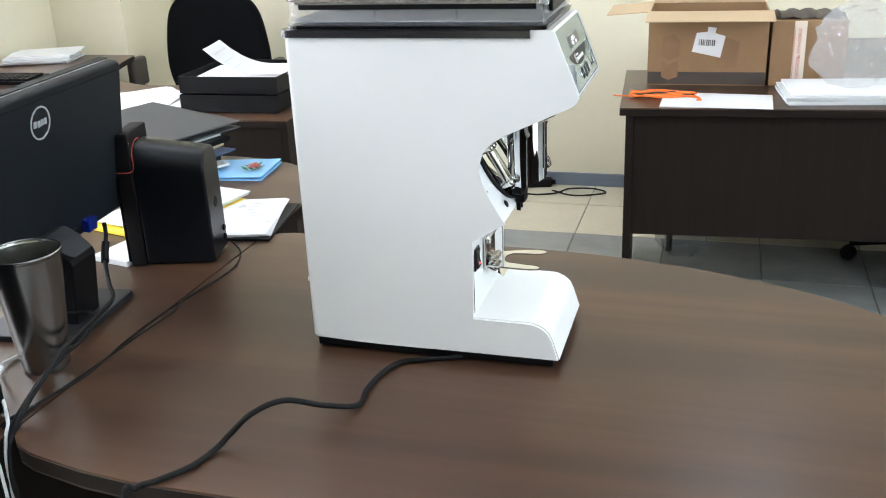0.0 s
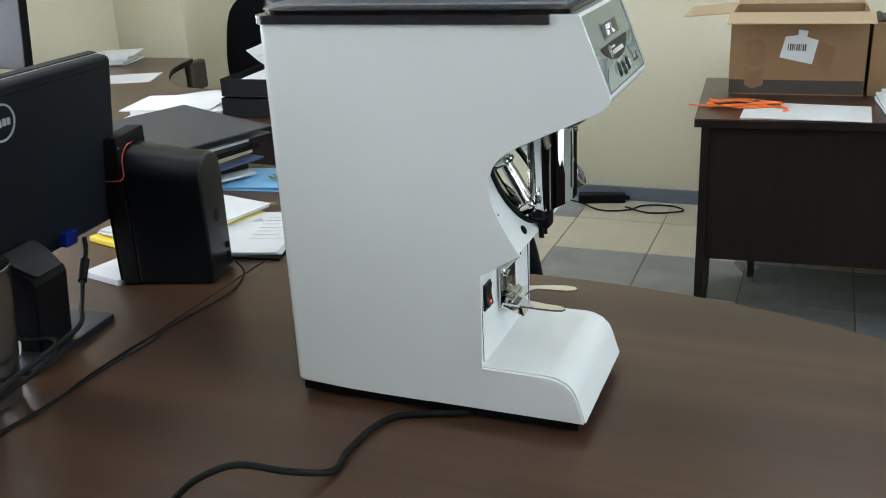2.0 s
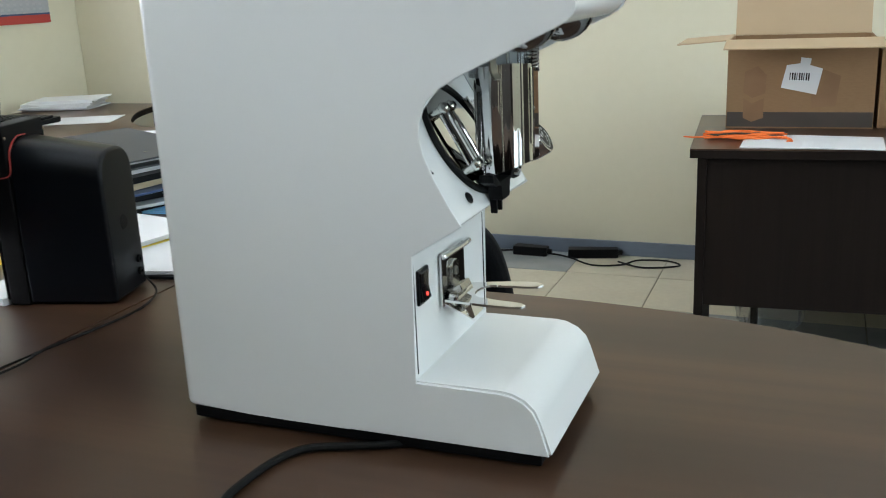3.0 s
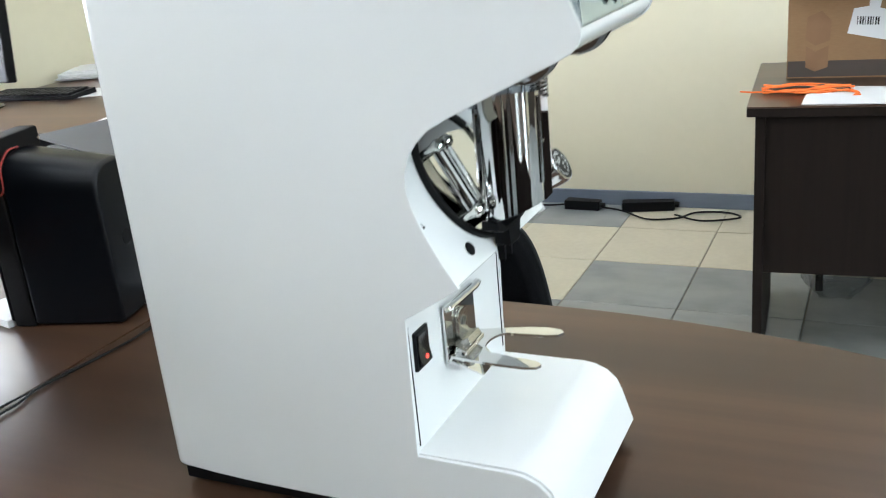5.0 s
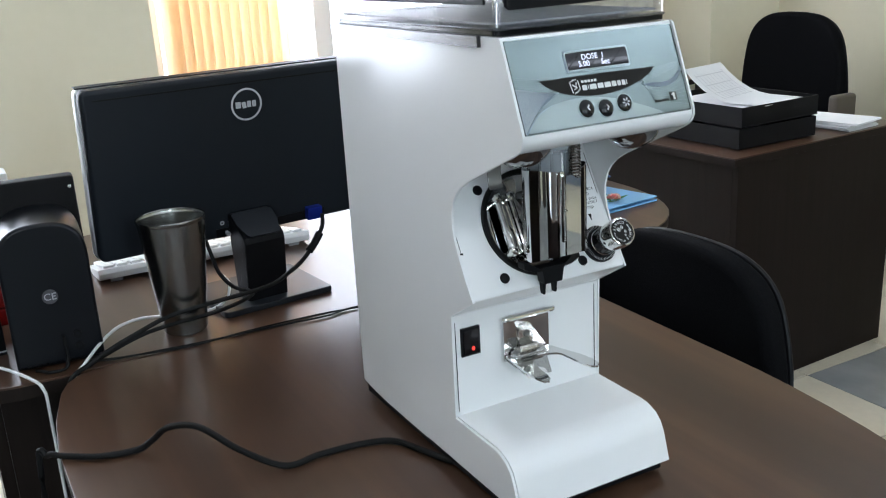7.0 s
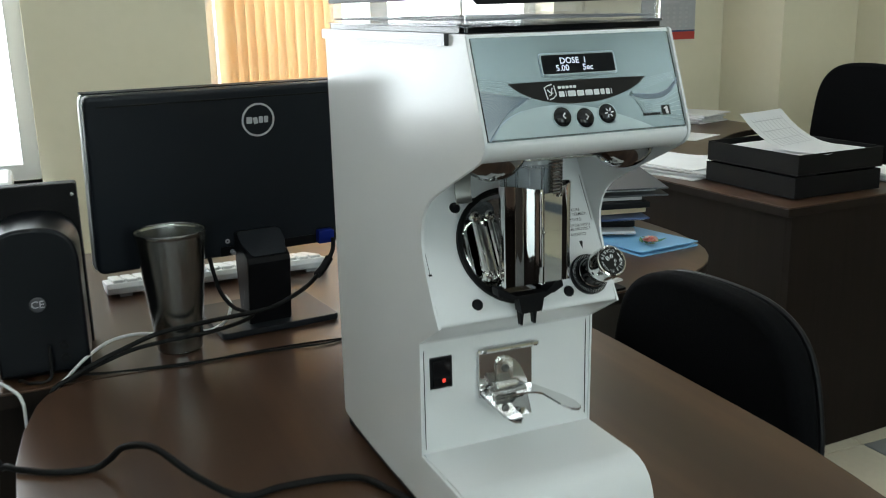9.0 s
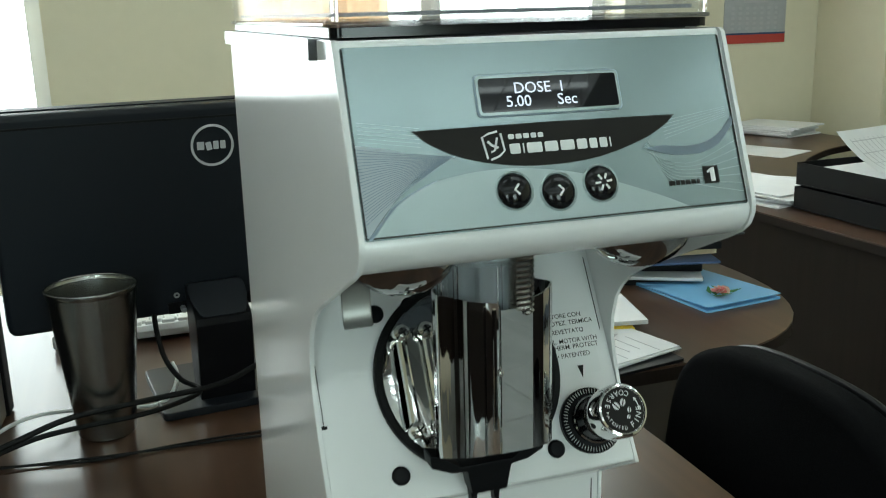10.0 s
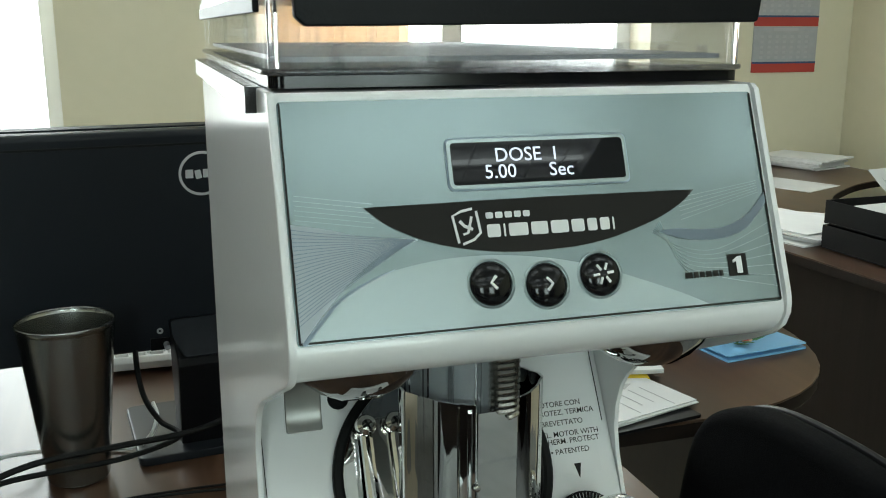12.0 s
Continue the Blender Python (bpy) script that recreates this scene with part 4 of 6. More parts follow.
    for a, s in ((32, 1), (0, -1)):
        part("arrow_head", moved(prism([(-0.0011, -0.0008 * s), (0.0011, -0.0008 * s), (0, 0.0014 * s)], "z", 0.0512, 0.0514), km @ pose(0, 0, 0, 0, 0, a) @ pose(0.0108, 0, 0)), WHITE_INK, knob, smooth=False)
    # sticker
    stick = part("sticker", moved(prism(rect(-0.0245, 0.0140, -0.0225, 0.0235, 0.001), "z", 0.0002, 0.0004), plate_m(0.1835, 0.0860)), WHITE_PLASTIC, g, "white warning sticker with black writing", smooth=False)
    for i, (line, s, dy) in enumerate((("MOTORE CON", 0.1055, -0.004), ("PROTEZ. TERMICA", 0.1005, 0.0), ("BREVETTATO", 0.0945, -0.003), ("• EL. MOTOR WITH", 0.0880, 0.0), ("THERM. PROTECT", 0.0838, 0.001), ("• PATENTED", 0.0780, -0.001))):
        part("sticker_line", letters(line, 0.0044, plate_m(0.1810 + dy, s - 0.001, 0.00045), 0.00004, extra=0.00002), INK, stick, smooth=False)
    part("sticker_arrow", moved(prism([(-0.0022, 0.004), (0.0022, 0.004), (0.0, -0.0045)], "z", 0.0004, 0.0006), plate_m(0.1830, 0.0655)), INK, stick, smooth=False)
    # rocker switch on the recess wall
    sw = part("switch_frame", box(0.2765, 0.2800, 0.0115, 0.0365, 0.152, 0.187, 0.0008), BLACK, g, "black rocker switch with a red lamp")
    part("rocker", prism([(0.2790, 0.1545), (0.2832, 0.1560), (0.2806, 0.170), (0.2818, 0.1840), (0.2790, 0.1850)], "y", 0.0140, 0.0340, 0.0006), GLOSS_BLACK, sw)
    part("rocker_lamp", moved(lathe([(0, 0.0010), (0.0018, 0.0008), (0.0022, 0), (0, 0)], 14), pose(0.2822, 0.0255, 0.1615, 0, 84, 0)), LED_RED, sw)
    for y, z0, z1_ in ((0.0048, 0.085, 0.196), (GW - 0.0085, 0.088, 0.200)):
        part("slot_mark", box(0.2770, 0.2780, y, y + 0.0005, z0, z1_), RUBBER, g)
    # fork for the filter holder
    brk = part("fork_bracket", prism(rounded([(0.067, 0.132), (0.131, 0.132), (0.131, 0.187), (0.067, 0.187)], 0.002, 3), "x", 0.2785, 0.2815, 0.0006), CHROME, g, "polished steel bracket and fork for the filter holder")
    part("bracket_lip", tube([(0.2825, 0.066, 0.186), (0.286, 0.074, 0.187), (0.2875, 0.126, 0.187), (0.2835, 0.136, 0.186)], 0.0030, 5, 8), CHROME, brk)
    part("slot_plate", prism(rect(0.0865, 0.1065, 0.1465, 0.1760, 0.0095, 8), "x", 0.2816, 0.2850, 0.0008), SCREW_STEEL, brk)
    part("fork_screw", moved(lathe([(0, 0.0005), (0.0022, 0.0005), (0.0034, 0.0012), (0.0044, 0.0010), (0.0046, 0), (0, 0)], 20), pose(0.2851, 0.0965, 0.164, 0, 90, 0)), CLIP, brk)
    part("fork_pivot", moved(box(-0.006, 0.006, -0.022, 0.022, -0.006, 0.006, 0.002), pose(0.2885, 0.096, 0.139, 0, 20, 0)), CHROME, brk)
    part("fork_stop", moved(box(-0.008, 0.008, -0.016, 0.010, -0.004, 0.004, 0.0015), pose(0.290, 0.096, 0.1475, 0, -25, 0)), STEEL, brk)
    part("fork_bolt", moved(lathe([(0, 0), (0.006, 0), (0.006, 0.004), (0.004, 0.006), (0, 0.0063)], 6), pose(0.293, 0.090, 0.131, 0, 70, 0)), STEEL, brk)
    inner = [(0.352, 0.1290), (0.338, 0.1280), (0.322, 0.1265)] + [(0.318 - 0.014 * math.cos(a), 0.105 + 0.0215 * math.sin(a)) for a in [math.pi * (0.5 - k / 10) for k in range(11)]] + [(0.322, 0.0835), (0.338, 0.0800), (0.352, 0.0790)]
    outer = [(0.362, 0.0765), (0.367, 0.0715), (0.364, 0.0660), (0.354, 0.0635), (0.330, 0.0635), (0.300, 0.0660), (0.283, 0.0680), (0.283, 0.1270), (0.300, 0.1330), (0.330, 0.1430), (0.348, 0.1460), (0.361, 0.1445), (0.366, 0.1390), (0.362, 0.1325)]
    fork = moved(prism(smooth2(inner, 3)[:-1] + [inner[-1]] + outer, "z", -0.0012, 0.0012), pose(0, 0, 0.1395))
    part("fork_apron", moved(prism([(-0.028, 0.0), (0.028, 0.0), (0.022, -0.030), (-0.010, -0.030)], "z", -0.0008, 0.0008), basis((0.2835, 0.095, 0.136), (0, 1, 0), (-0.75, 0, 0.66))), CHROME, brk)
    part("fork", fork, CHROME, brk)
    # back connector
    part("stud", moved(lathe([(0, 0), (0.004, 0), (0.004, 0.006), (0, 0.007)], 14), pose(-0.0005, 0.02, 0.115, 0, -90, 0)), WHITE_PLASTIC, g)
    return g


def hopper_plan(inset):
    """The hopper's outline: wide round corners at the back, tight ones in front."""
    a, b = 0.0015 + inset, 0.3935 - inset
    return rounded([(a, inset), (b, inset), (b, GW - inset), (a, GW - inset)], [0.026, 0.009, 0.009, 0.026], 8)


def hopper_mesh():
    bm = bmesh.new()
    out, inn = hopper_plan(0.0022), hopper_plan(0.0045)
    lo, hi = 0.5270, 0.5583
    n = len(out)
    rows = [[bm.verts.new((x, y, z)) for x, y in o] for o, z in ((out, lo), (out, hi), (inn, hi), (inn, lo + 0.002))]
    for a, b in zip(rows, rows[1:]):
        for i in range(n):
            bm.faces.new((a[i], a[(i + 1) % n], b[(i + 1) % n], b[i]))
    bm.faces.new(rows[0]), bm.faces.new(rows[3])
    return bm


def hopper_floor():
    """The dark sloping floor inside, falling to the throat."""
    bm = bmesh.new()
    out = rounded([(0.010, 0.008), (0.386, 0.008), (0.386, GW - 0.008), (0.010, GW - 0.008)], [0.018, 0.005, 0.005, 0.018], 5)
    throat = [(0.075 + 0.04 * math.cos(2 * math.pi * k / len(out) - 2.36), 0.105 + 0.04 * math.sin(2 * math.pi * k / len(out) - 2.36)) for k in range(len(out))]
    rows = [[bm.verts.new((x, y, z)) for x, y in o] for o, z in ((out, 0.5292), (out, 0.5312), (throat, 0.5300), (throat, 0.5291))]
    n = len(out)
    for a, b in zip(rows, rows[1:]):
        for i in range(n):
            bm.faces.new((a[i], a[(i + 1) % n], b[(i + 1) % n], b[i]))
    bm.faces.new(rows[0]), bm.faces.new(rows[3])
    return bm


def chute_mesh():
    """A thin fluted shell, oval in plan with one flat face and a groove, its foot cut on a slope."""
    bm = bmesh.new()
    cx, cy, rx, ry = 0.343, 0.1003, 0.0300, 0.0360
    N = 180
    rows = [[], [], [], []]
    for k in range(N):
        a = 2 * math.pi * k / N
        ca, sa = math.cos(a), math.sin(a)
        deg = math.degrees(math.atan2(sa, ca))
        f = 1.0 + 0.008 * math.cos(9 * a) + 0.005 * math.cos(19 * a + 1)
        dip = 0.0015 + 0.0015 * math.cos(3 * a)
        if -12 <= deg <= 22:
            f = math.cos(radians(17)) / math.cos(radians(deg - 5)) * 1.012
            dip = 0.0065
        elif -25 <= deg < -12:
            f = 0.955
        px, py = cx + rx * f * ca, cy + ry * f * sa
        ix, iy = cx + (rx * f - 0.0013) * ca, cy + (ry * f - 0.0013) * sa
        foot = 0.262 + 0.35 * (px - 0.313)
        for row, q in zip(rows, ((px, py, foot), (px, py, 0.3758 - dip), (ix, iy, 0.3758 - dip), (ix, iy, foot + 0.008))):
            row.append(bm.verts.new(q))
    for a, b in zip(rows, rows[1:]):
        for i in range(N):
            bm.faces.new((a[i], a[(i + 1) % N], b[(i + 1) % N], b[i]))
    bm.faces.new(rows[0]), bm.faces.new(rows[3])
    return bm


grinder()

# ---- office things ----
def office_monitor():
    m = thing("computer_monitor", (-0.470, 0.020, TOP), "black office monitor seen from behind, on its stand", "monitor", turn=6)
    tilt = pose(0, 0, 0, 0, 7.5, 0)
    M = Matrix.Translation((-0.02, 0, 0.26)) @ tilt
    shell = part("back_shell", moved(prism(rounded([(-0.281, -0.138), (0.281, -0.138), (0.281, 0.160), (-0.281, 0.160)], 0.014), "x", -0.022, 0.004, 0.008, 3), M), MONITOR, m)
    part("front_bezel", moved(prism(rounded([(-0.2825, -0.141), (0.2825, -0.141), (0.2825, 0.1585), (-0.2825, 0.1585)], 0.014), "x", -0.040, -0.0222, 0.003), M), MONITOR_GREY, m, "silver-white front frame")
    part("bezel_top", moved(box(-0.0395, -0.0225, -0.280, 0.280, 0.1586, 0.1606, 0.0008), M), MONITOR, m)
    part("screen", moved(box(-0.0415, -0.0402, -0.270, 0.270, -0.128, 0.149), M), SCREEN_GLASS, m)
    part("vent_groove", moved(box(0.0030, 0.0046, -0.262, 0.262, 0.1415, 0.1445, 0.0005), M), RUBBER, shell)
    ring = lathe([(0.0258, 0.0), (0.0258, 0.0012), (0.0290, 0.0012), (0.0290, 0.0)], 48, m=M @ pose(0.0043, 0.000, 0.104, 0, 90, 0))
    logo = part("maker_badge", ring, LOGO, shell, "round silver maker's badge")
    x = -0.0205
    for k, w in enumerate((0.0115, 0.0095, 0.0090, 0.0090)):
        part("badge_bar", moved(prism(rect(x, x + w - 0.002, -0.0055, 0.0055, 0.001, 2), "z", 0.0, 0.0012), M @ pose(0.0043, 0.000, 0.104, 90, 0, 90) @ pose(0, 0, 0, 0, 0, 12 if k == 1 else 0)), LOGO, logo, smooth=False)
        x += w + 0.0004
    # ports
    part("port_shroud", moved(box(0.0042, 0.007, -0.075, 0.145, -0.135, -0.118, 0.001), M), BLACK, shell)
    for y in (-0.062, -0.046, -0.030):
        part("jack", moved(lathe([(0.0018, 0.0), (0.0042, 0.0), (0.0042, 0.0012), (0.0018, 0.0012)], 14), M @ pose(0.0045, y, -0.108, 0, 90, 0)), GREY_PLASTIC, shell)
    part("vga_plug", moved(box(0.006, 0.022, 0.103, 0.134, -0.133, -0.108, 0.003), M), VGA_BLUE, shell, "blue video plug")
    part("audio_plug", moved(lathe([(0, 0), (0.004, 0), (0.004, 0.012), (0, 0.013)], 12), M @ pose(0.006, -0.055, -0.127, 0, 90, 0)), GREY_PLASTIC, shell)
    neck = prism(rounded([(-0.022, 0.0), (0.024, 0.0), (0.038, 0.122), (0.035, 0.132), (-0.020, 0.168), (-0.034, 0.168), (-0.032, 0.10)], 0.004), "y", -0.050, 0.028, 0.004)
    part("stand_neck", neck, BLACK, m)
    part("neck_cap", moved(prism(rounded([(-0.030, -0.034), (0.030, -0.034), (0.0395, 0.0), (0.0395, 0.030), (-0.0395, 0.030), (-0.0395, 0.0)], 0.010), "z", 0, 0.003, 0.001), basis((0.0090, -0.011, 0.1515), (0, 1, 0), (-0.837, 0, 0.547))), STAND_GREY, m)
    foot = prism(rounded([(-0.135, -0.106), (0.052, -0.106), (0.052, 0.108), (-0.135, 0.108)], 0.012), "z", 0.0, 0.012, 0.003)
    part("stand_foot", foot, STAND_GREY, m)


def white_keyboard(at, turn):
    """A white keyboard with its rear feet folded out; its rear edge looks along local +x."""
    k = thing("keyboard", at, "white computer keyboard lying behind the monitor", "keyboard", turn=turn)
    up = pose(0, 0, 0.008, 0, -8, 0)
    part("case", moved(prism(rounded([(-0.150, 0.0), (0.0, 0.0), (0.004, 0.012), (0.0, 0.022), (-0.150, 0.014)], 0.004), "y", -0.225, 0.225, 0.003), up), WHITE_PLASTIC, k)
    shared = None
    for row in range(6):
        n = 18 if row else 16
        for c in range(n):
            y = -0.215 + 0.43 * (c + 0.5) / n
            if shared is None:
                ob = part("key", moved(box(-0.008, 0.008, -0.0105, 0.0105, 0.0, 0.007, 0.0015, 1), Matrix()), WHITE_PLASTIC, k)
                shared = ob.data
            else:
                ob = new("key", shared)
                ob.parent = k
            ob.matrix_local = up @ pose(-0.014 - 0.0235 * row, y, 0.0205 - 0.0012 * row)
    for y in (-0.19, 0.19):
        part("foot", box(-0.020, -0.006, y - 0.012, y + 0.012, 0.0, 0.012, 0.001), GREY_PLASTIC, k)
    part("front_ledge", box(-0.150, -0.140, -0.20, 0.20, 0.0, 0.004), GREY_PLASTIC, k)


def loudspeaker(at, turn, label, half=0.066, back=0.07, marked=True, height=0.236, lip=0.004, slope=0.0):
    s = thing("loudspeaker", at, label, "loudspeaker", turn=turn, group="pair of loudspeakers")
    body = prism(rounded([(-half, 0.004), (half, 0.004), (half, height), (-half, height)], [0.004, 0.004, half * 0.9, half * 0.9], 12), "x", -0.075, back, 0.006, 3)
    for v in body.verts:
        f = (v.co.x + 0.075) / (back + 0.075)
        v.co.z *= 1 - slope * f
        v.co.y *= 1 - slope * f
    part("cabinet", body, SPEAKER, s)
    part("baffle", prism(rounded([(-half - lip, 0.0), (half + lip, 0.0), (half + lip, 0.277), (-half - lip, 0.277)], 0.006), "x", -0.108, -0.0752, 0.004), SPEAKER_FRONT, s)
    part("grille", prism(rounded([(-half, 0.008), (half, 0.008), (half, 0.258), (-half, 0.258)], 0.006), "x", -0.113, -0.1082, 0.002), FABRIC, s)
    if marked:
        part("mark_letters", letters("CE", 0.016, basis((back + 0.0016, 0, 0.118), (0, 1, 0), (0, 0, 1)), 0.0002), PRINT, s, smooth=False)
    part("badge", moved(lathe([(0.0, 0.0012), (0.0105, 0.0010), (0.0120, 0)], 28), pose(back, 0, 0.118, 0, 90, 0)), BADGE_GREY if marked else RUBBER, s)
    for z in (0.05, 0.03):
        part("socket", moved(lathe([(0.003, 0.0), (0.0065, 0), (0.0065, 0.004), (0.003, 0.004)], 18), pose(back, 0.03, z, 0, 90, 0)), RUBBER, s)
    for y, z in ((-0.062, 0.258), (0.062, 0.258)):
        part("screw", moved(lathe([(0, 0.001), (0.003, 0.0006), (0.003, 0)], 12), pose(-0.0752, y * half / 0.066, z, 0, 90, 0)), STEEL, s)
    if marked:
        return s
    rim = [(-0.106, -half - 0.0024, height - 0.056), (-0.0735, -half - 0.0018, height - 0.052), (-0.0735, -half * 0.86, height - 0.018), (-0.0735, -half * 0.45, height + 0.0005), (-0.0735, 0.0, height + 0.0012)]
    part("red_wire", tube(rim, 0.0011, 8, 6), RED_INK, s, "thin red wire along the cabinet seam")
    return s


def tumbler():
    """A steel mixing cup."""
    t = thing("steel_cup", (-0.408, -0.152, TOP), "tall brushed steel mixing cup with dents", "cup")
    part("cup_wall", lathe([(0.036, 0.0035), (0.037, 0.006), (0.0415, 0.05), (0.0560, 0.196), (0.0548, 0.196), (0.0403, 0.05), (0.0355, 0.008)], 56), CUP_STEEL, t)
    part("rim", lathe([(0.0548, 0.1962), (0.0561, 0.1962), (0.0575, 0.1995), (0.0573, 0.2025), (0.0560, 0.2032), (0.0550, 0.2020)], 56), CUP_STEEL, t)
    part("cup_base", lathe([(0, 0.002), (0.033, 0.0), (0.0362, 0.0034), (0.0354, 0.0078), (0, 0.006)], 56), CUP_STEEL, t)


def paper_sheet(x, y, z, w, d, turn, curl=0.0, sag=0.0, seed=0, thick=0.0006, nx=8, ny=8):
    rnd = random.Random(seed)
    bm = bmesh.new()
    ph = rnd.random() * 6
    rows = {}
    for lay in (0, 1):
        for i in range(nx + 1):
            for j in range(ny + 1):
                u, v = i / nx, j / ny
                h = curl * max(0, u - 0.35) ** 2 * 4 + sag * 0.5 * (1 + math.sin(3 * u + 2 * v + ph))
                rows[lay, i, j] = bm.verts.new((w * (u - 0.5), d * (v - 0.5), h + lay * thick))
    for i in range(nx):
        for j in range(ny):
            for lay in (0, 1):
                bm.faces.new([rows[lay, a, b] for a, b in ((i, j), (i + 1, j), (i + 1, j + 1), (i, j + 1))])
    for i in range(nx):
        for j in (0, ny):
            bm.faces.new([rows[a, b, j] for a, b in ((0, i), (0, i + 1), (1, i + 1), (1, i))])
    for j in range(ny):
        for i in (0, nx):
            bm.faces.new([rows[a, i, b] for a, b in ((0, j), (0, j + 1), (1, j + 1), (1, j))])
    return moved(bm, pose(x, y, z, 0, 0, turn))


def sheet_print(sheet, u0, u1, v0, v1, w, d, curl, sag, seed, m):
    """A printed stroke that follows a curled sheet."""
    ph = random.Random(seed).random() * 6
    bm = bmesh.new()
    prev = None
    for i in range(7):
        row = []
        for j in range(2):
            u, v = u0 + (u1 - u0) * i / 6, v0 + (v1 - v0) * j
            h = curl * max(0, u - 0.35) ** 2 * 4 + sag * 0.5 * (1 + math.sin(3 * u + 2 * v + ph))
            row += [bm.verts.new((w * (u - 0.5), d * (v - 0.5), h + z)) for z in (0.0012, 0.0015)]
        if prev:
            for a, b in ((0, 2), (1, 3), (0, 1), (2, 3)):
                bm.faces.new((prev[a], prev[b], row[b], row[a]))
        prev = row
    part("print_line", moved(bm, m), PRINT, sheet, smooth=False)


def paper_stack(x, y, z, w, d, n, turn, label, seed=0, spread=0.012, thick=0.004, name="paper_stack"):
    rnd = random.Random(seed)
    st = thing(name, (x, y, z), label, "papers", turn=turn, group="paper stacks")
    for k in range(n):
        bm = paper_sheet(rnd.uniform(-spread, spread), rnd.uniform(-spread, spread), k * (thick + 0.0008), w, d, rnd.uniform(-4, 4) * spread / 0.012, 0, 0.0005, seed + k, thick, 6, 6)
        part("sheaf", bm, PAPER, st)
    return st


def letter_tray(at, turn):
    t = thing("letter_tray", at, "black plastic letter tray filled with papers", "letter tray", turn=turn, group="stacked letter trays")
    W, D, H = 0.365, 0.325, 0.062
    part("tray_floor", box(-W / 2, W / 2, -D / 2, D / 2, 0.004, 0.007), BLACK, t)
    for nm, b in (("tray_side", (-W / 2, W / 2, -D / 2, -D / 2 + 0.003, 0.007, H)), ("tray_side", (-W / 2, W / 2, D / 2 - 0.003, D / 2, 0.007, H)), ("tray_side", (-W / 2, -W / 2 + 0.003, -D / 2 + 0.003, D / 2 - 0.003, 0.007, H)), ("tray_front", (W / 2 - 0.003, W / 2, -D / 2 + 0.003, D / 2 - 0.003, 0.007, H))):
        part(nm, box(*b, 0.0008), BLACK, t)
    for x in (-W / 2 + 0.02, W / 2 - 0.02):
        for y in (-D / 2 + 0.02, D / 2 - 0.02):
            part("foot", box(x - 0.008, x + 0.008, y - 0.008, y + 0.008, 0, 0.004), BLACK, t)
    return t


def task_chair(at, turn, label, back_w, back_z0, back_z1, arms=False):
    """Fabric office chair, its back towards local +y."""
    c = thing("office_chair", at, label, "office chair", turn=turn, group="office chairs")
    h = (back_z1 - back_z0)
    out = smooth2([(-back_w * 0.40, back_z0), (-back_w * 0.50, back_z0 + h * 0.30), (-back_w * 0.49, back_z0 + h * 0.58), (-back_w * 0.42, back_z0 + h * 0.84), (-back_w * 0.26, back_z1 - h * 0.03), (0, back_z1), (back_w * 0.26, back_z1 - h * 0.03), (back_w * 0.42, back_z0 + h * 0.84), (back_w * 0.49, back_z0 + h * 0.58), (back_w * 0.50, back_z0 + h * 0.30), (back_w * 0.40, back_z0)], 6)
    bm = prism([(x, z) for x, z in out], "y", -0.028, 0.028, 0.018, 4)
    part("backrest", bm, FABRIC, c)
    shell = prism([(x * 0.985, back_z0 + (z - back_z0) * 0.985 + 0.004) for x, z in out], "y", 0.026, 0.038, 0.005, 2)
    part("back_shell", shell, CHAIR_SHELL, c)
    part("back_bar", moved(box(-0.035, 0.035, 0.0385, 0.048, 0.36, back_z0 + h * 0.5, 0.004), Matrix()), BLACK, c)
    part("seat", prism(rounded([(-0.235, -0.46), (0.235, -0.46), (0.22, -0.02), (-0.22, -0.02)], 0.07), "z", 0.43, 0.50, 0.02, 3), FABRIC, c)
    part("seat_bracket", box(-0.04, 0.04, -0.30, 0.046, 0.395, 0.425, 0.004), BLACK, c)
    part("column", lathe([(0, 0.10), (0.028, 0.10), (0.028, 0.25), (0.018, 0.25), (0.018, 0.40), (0, 0.40)], 20, m=pose(0, -0.22, 0)), BLACK, c)
    for k in range(5):
        a = radians(72 * k + 18)
        tip = Vector((0.27 * math.cos(a), -0.22 + 0.27 * math.sin(a), 0.075))
        part("base_leg", tube([(0.02 * math.cos(a), -0.22 + 0.02 * math.sin(a), 0.115), tip], 0.018, 1, 8, smoothing=False), BLACK, c)
        part("caster", moved(lathe([(0, -0.02), (0.025, -0.02), (0.03, -0.012), (0.03, 0.012), (0.025, 0.02), (0, 0.02)], 18), Matrix.Translation((tip.x, tip.y, 0.031)) @ pose(0, 0, 0, 90, 0, 72 * k)), RUBBER, c)
    if arms:
        for s in (-1, 1):
            part("arm_post", box(s * 0.37 - 0.010, s * 0.37 + 0.010, -0.16, -0.10, 0.43, 0.61, 0.005), CHAIR_SHELL, c)
            part("arm_rest", box(s * 0.37 - 0.022, s * 0.37 + 0.022, -0.19, -0.07, 0.60, 0.735, 0.014, 3), ARM, c)
            part("arm_strut", box(s * 0.27 - 0.11, s * 0.27 + 0.11, -0.16, -0.10, 0.405, 0.428, 0.003), CHAIR_SHELL, c)
    return c


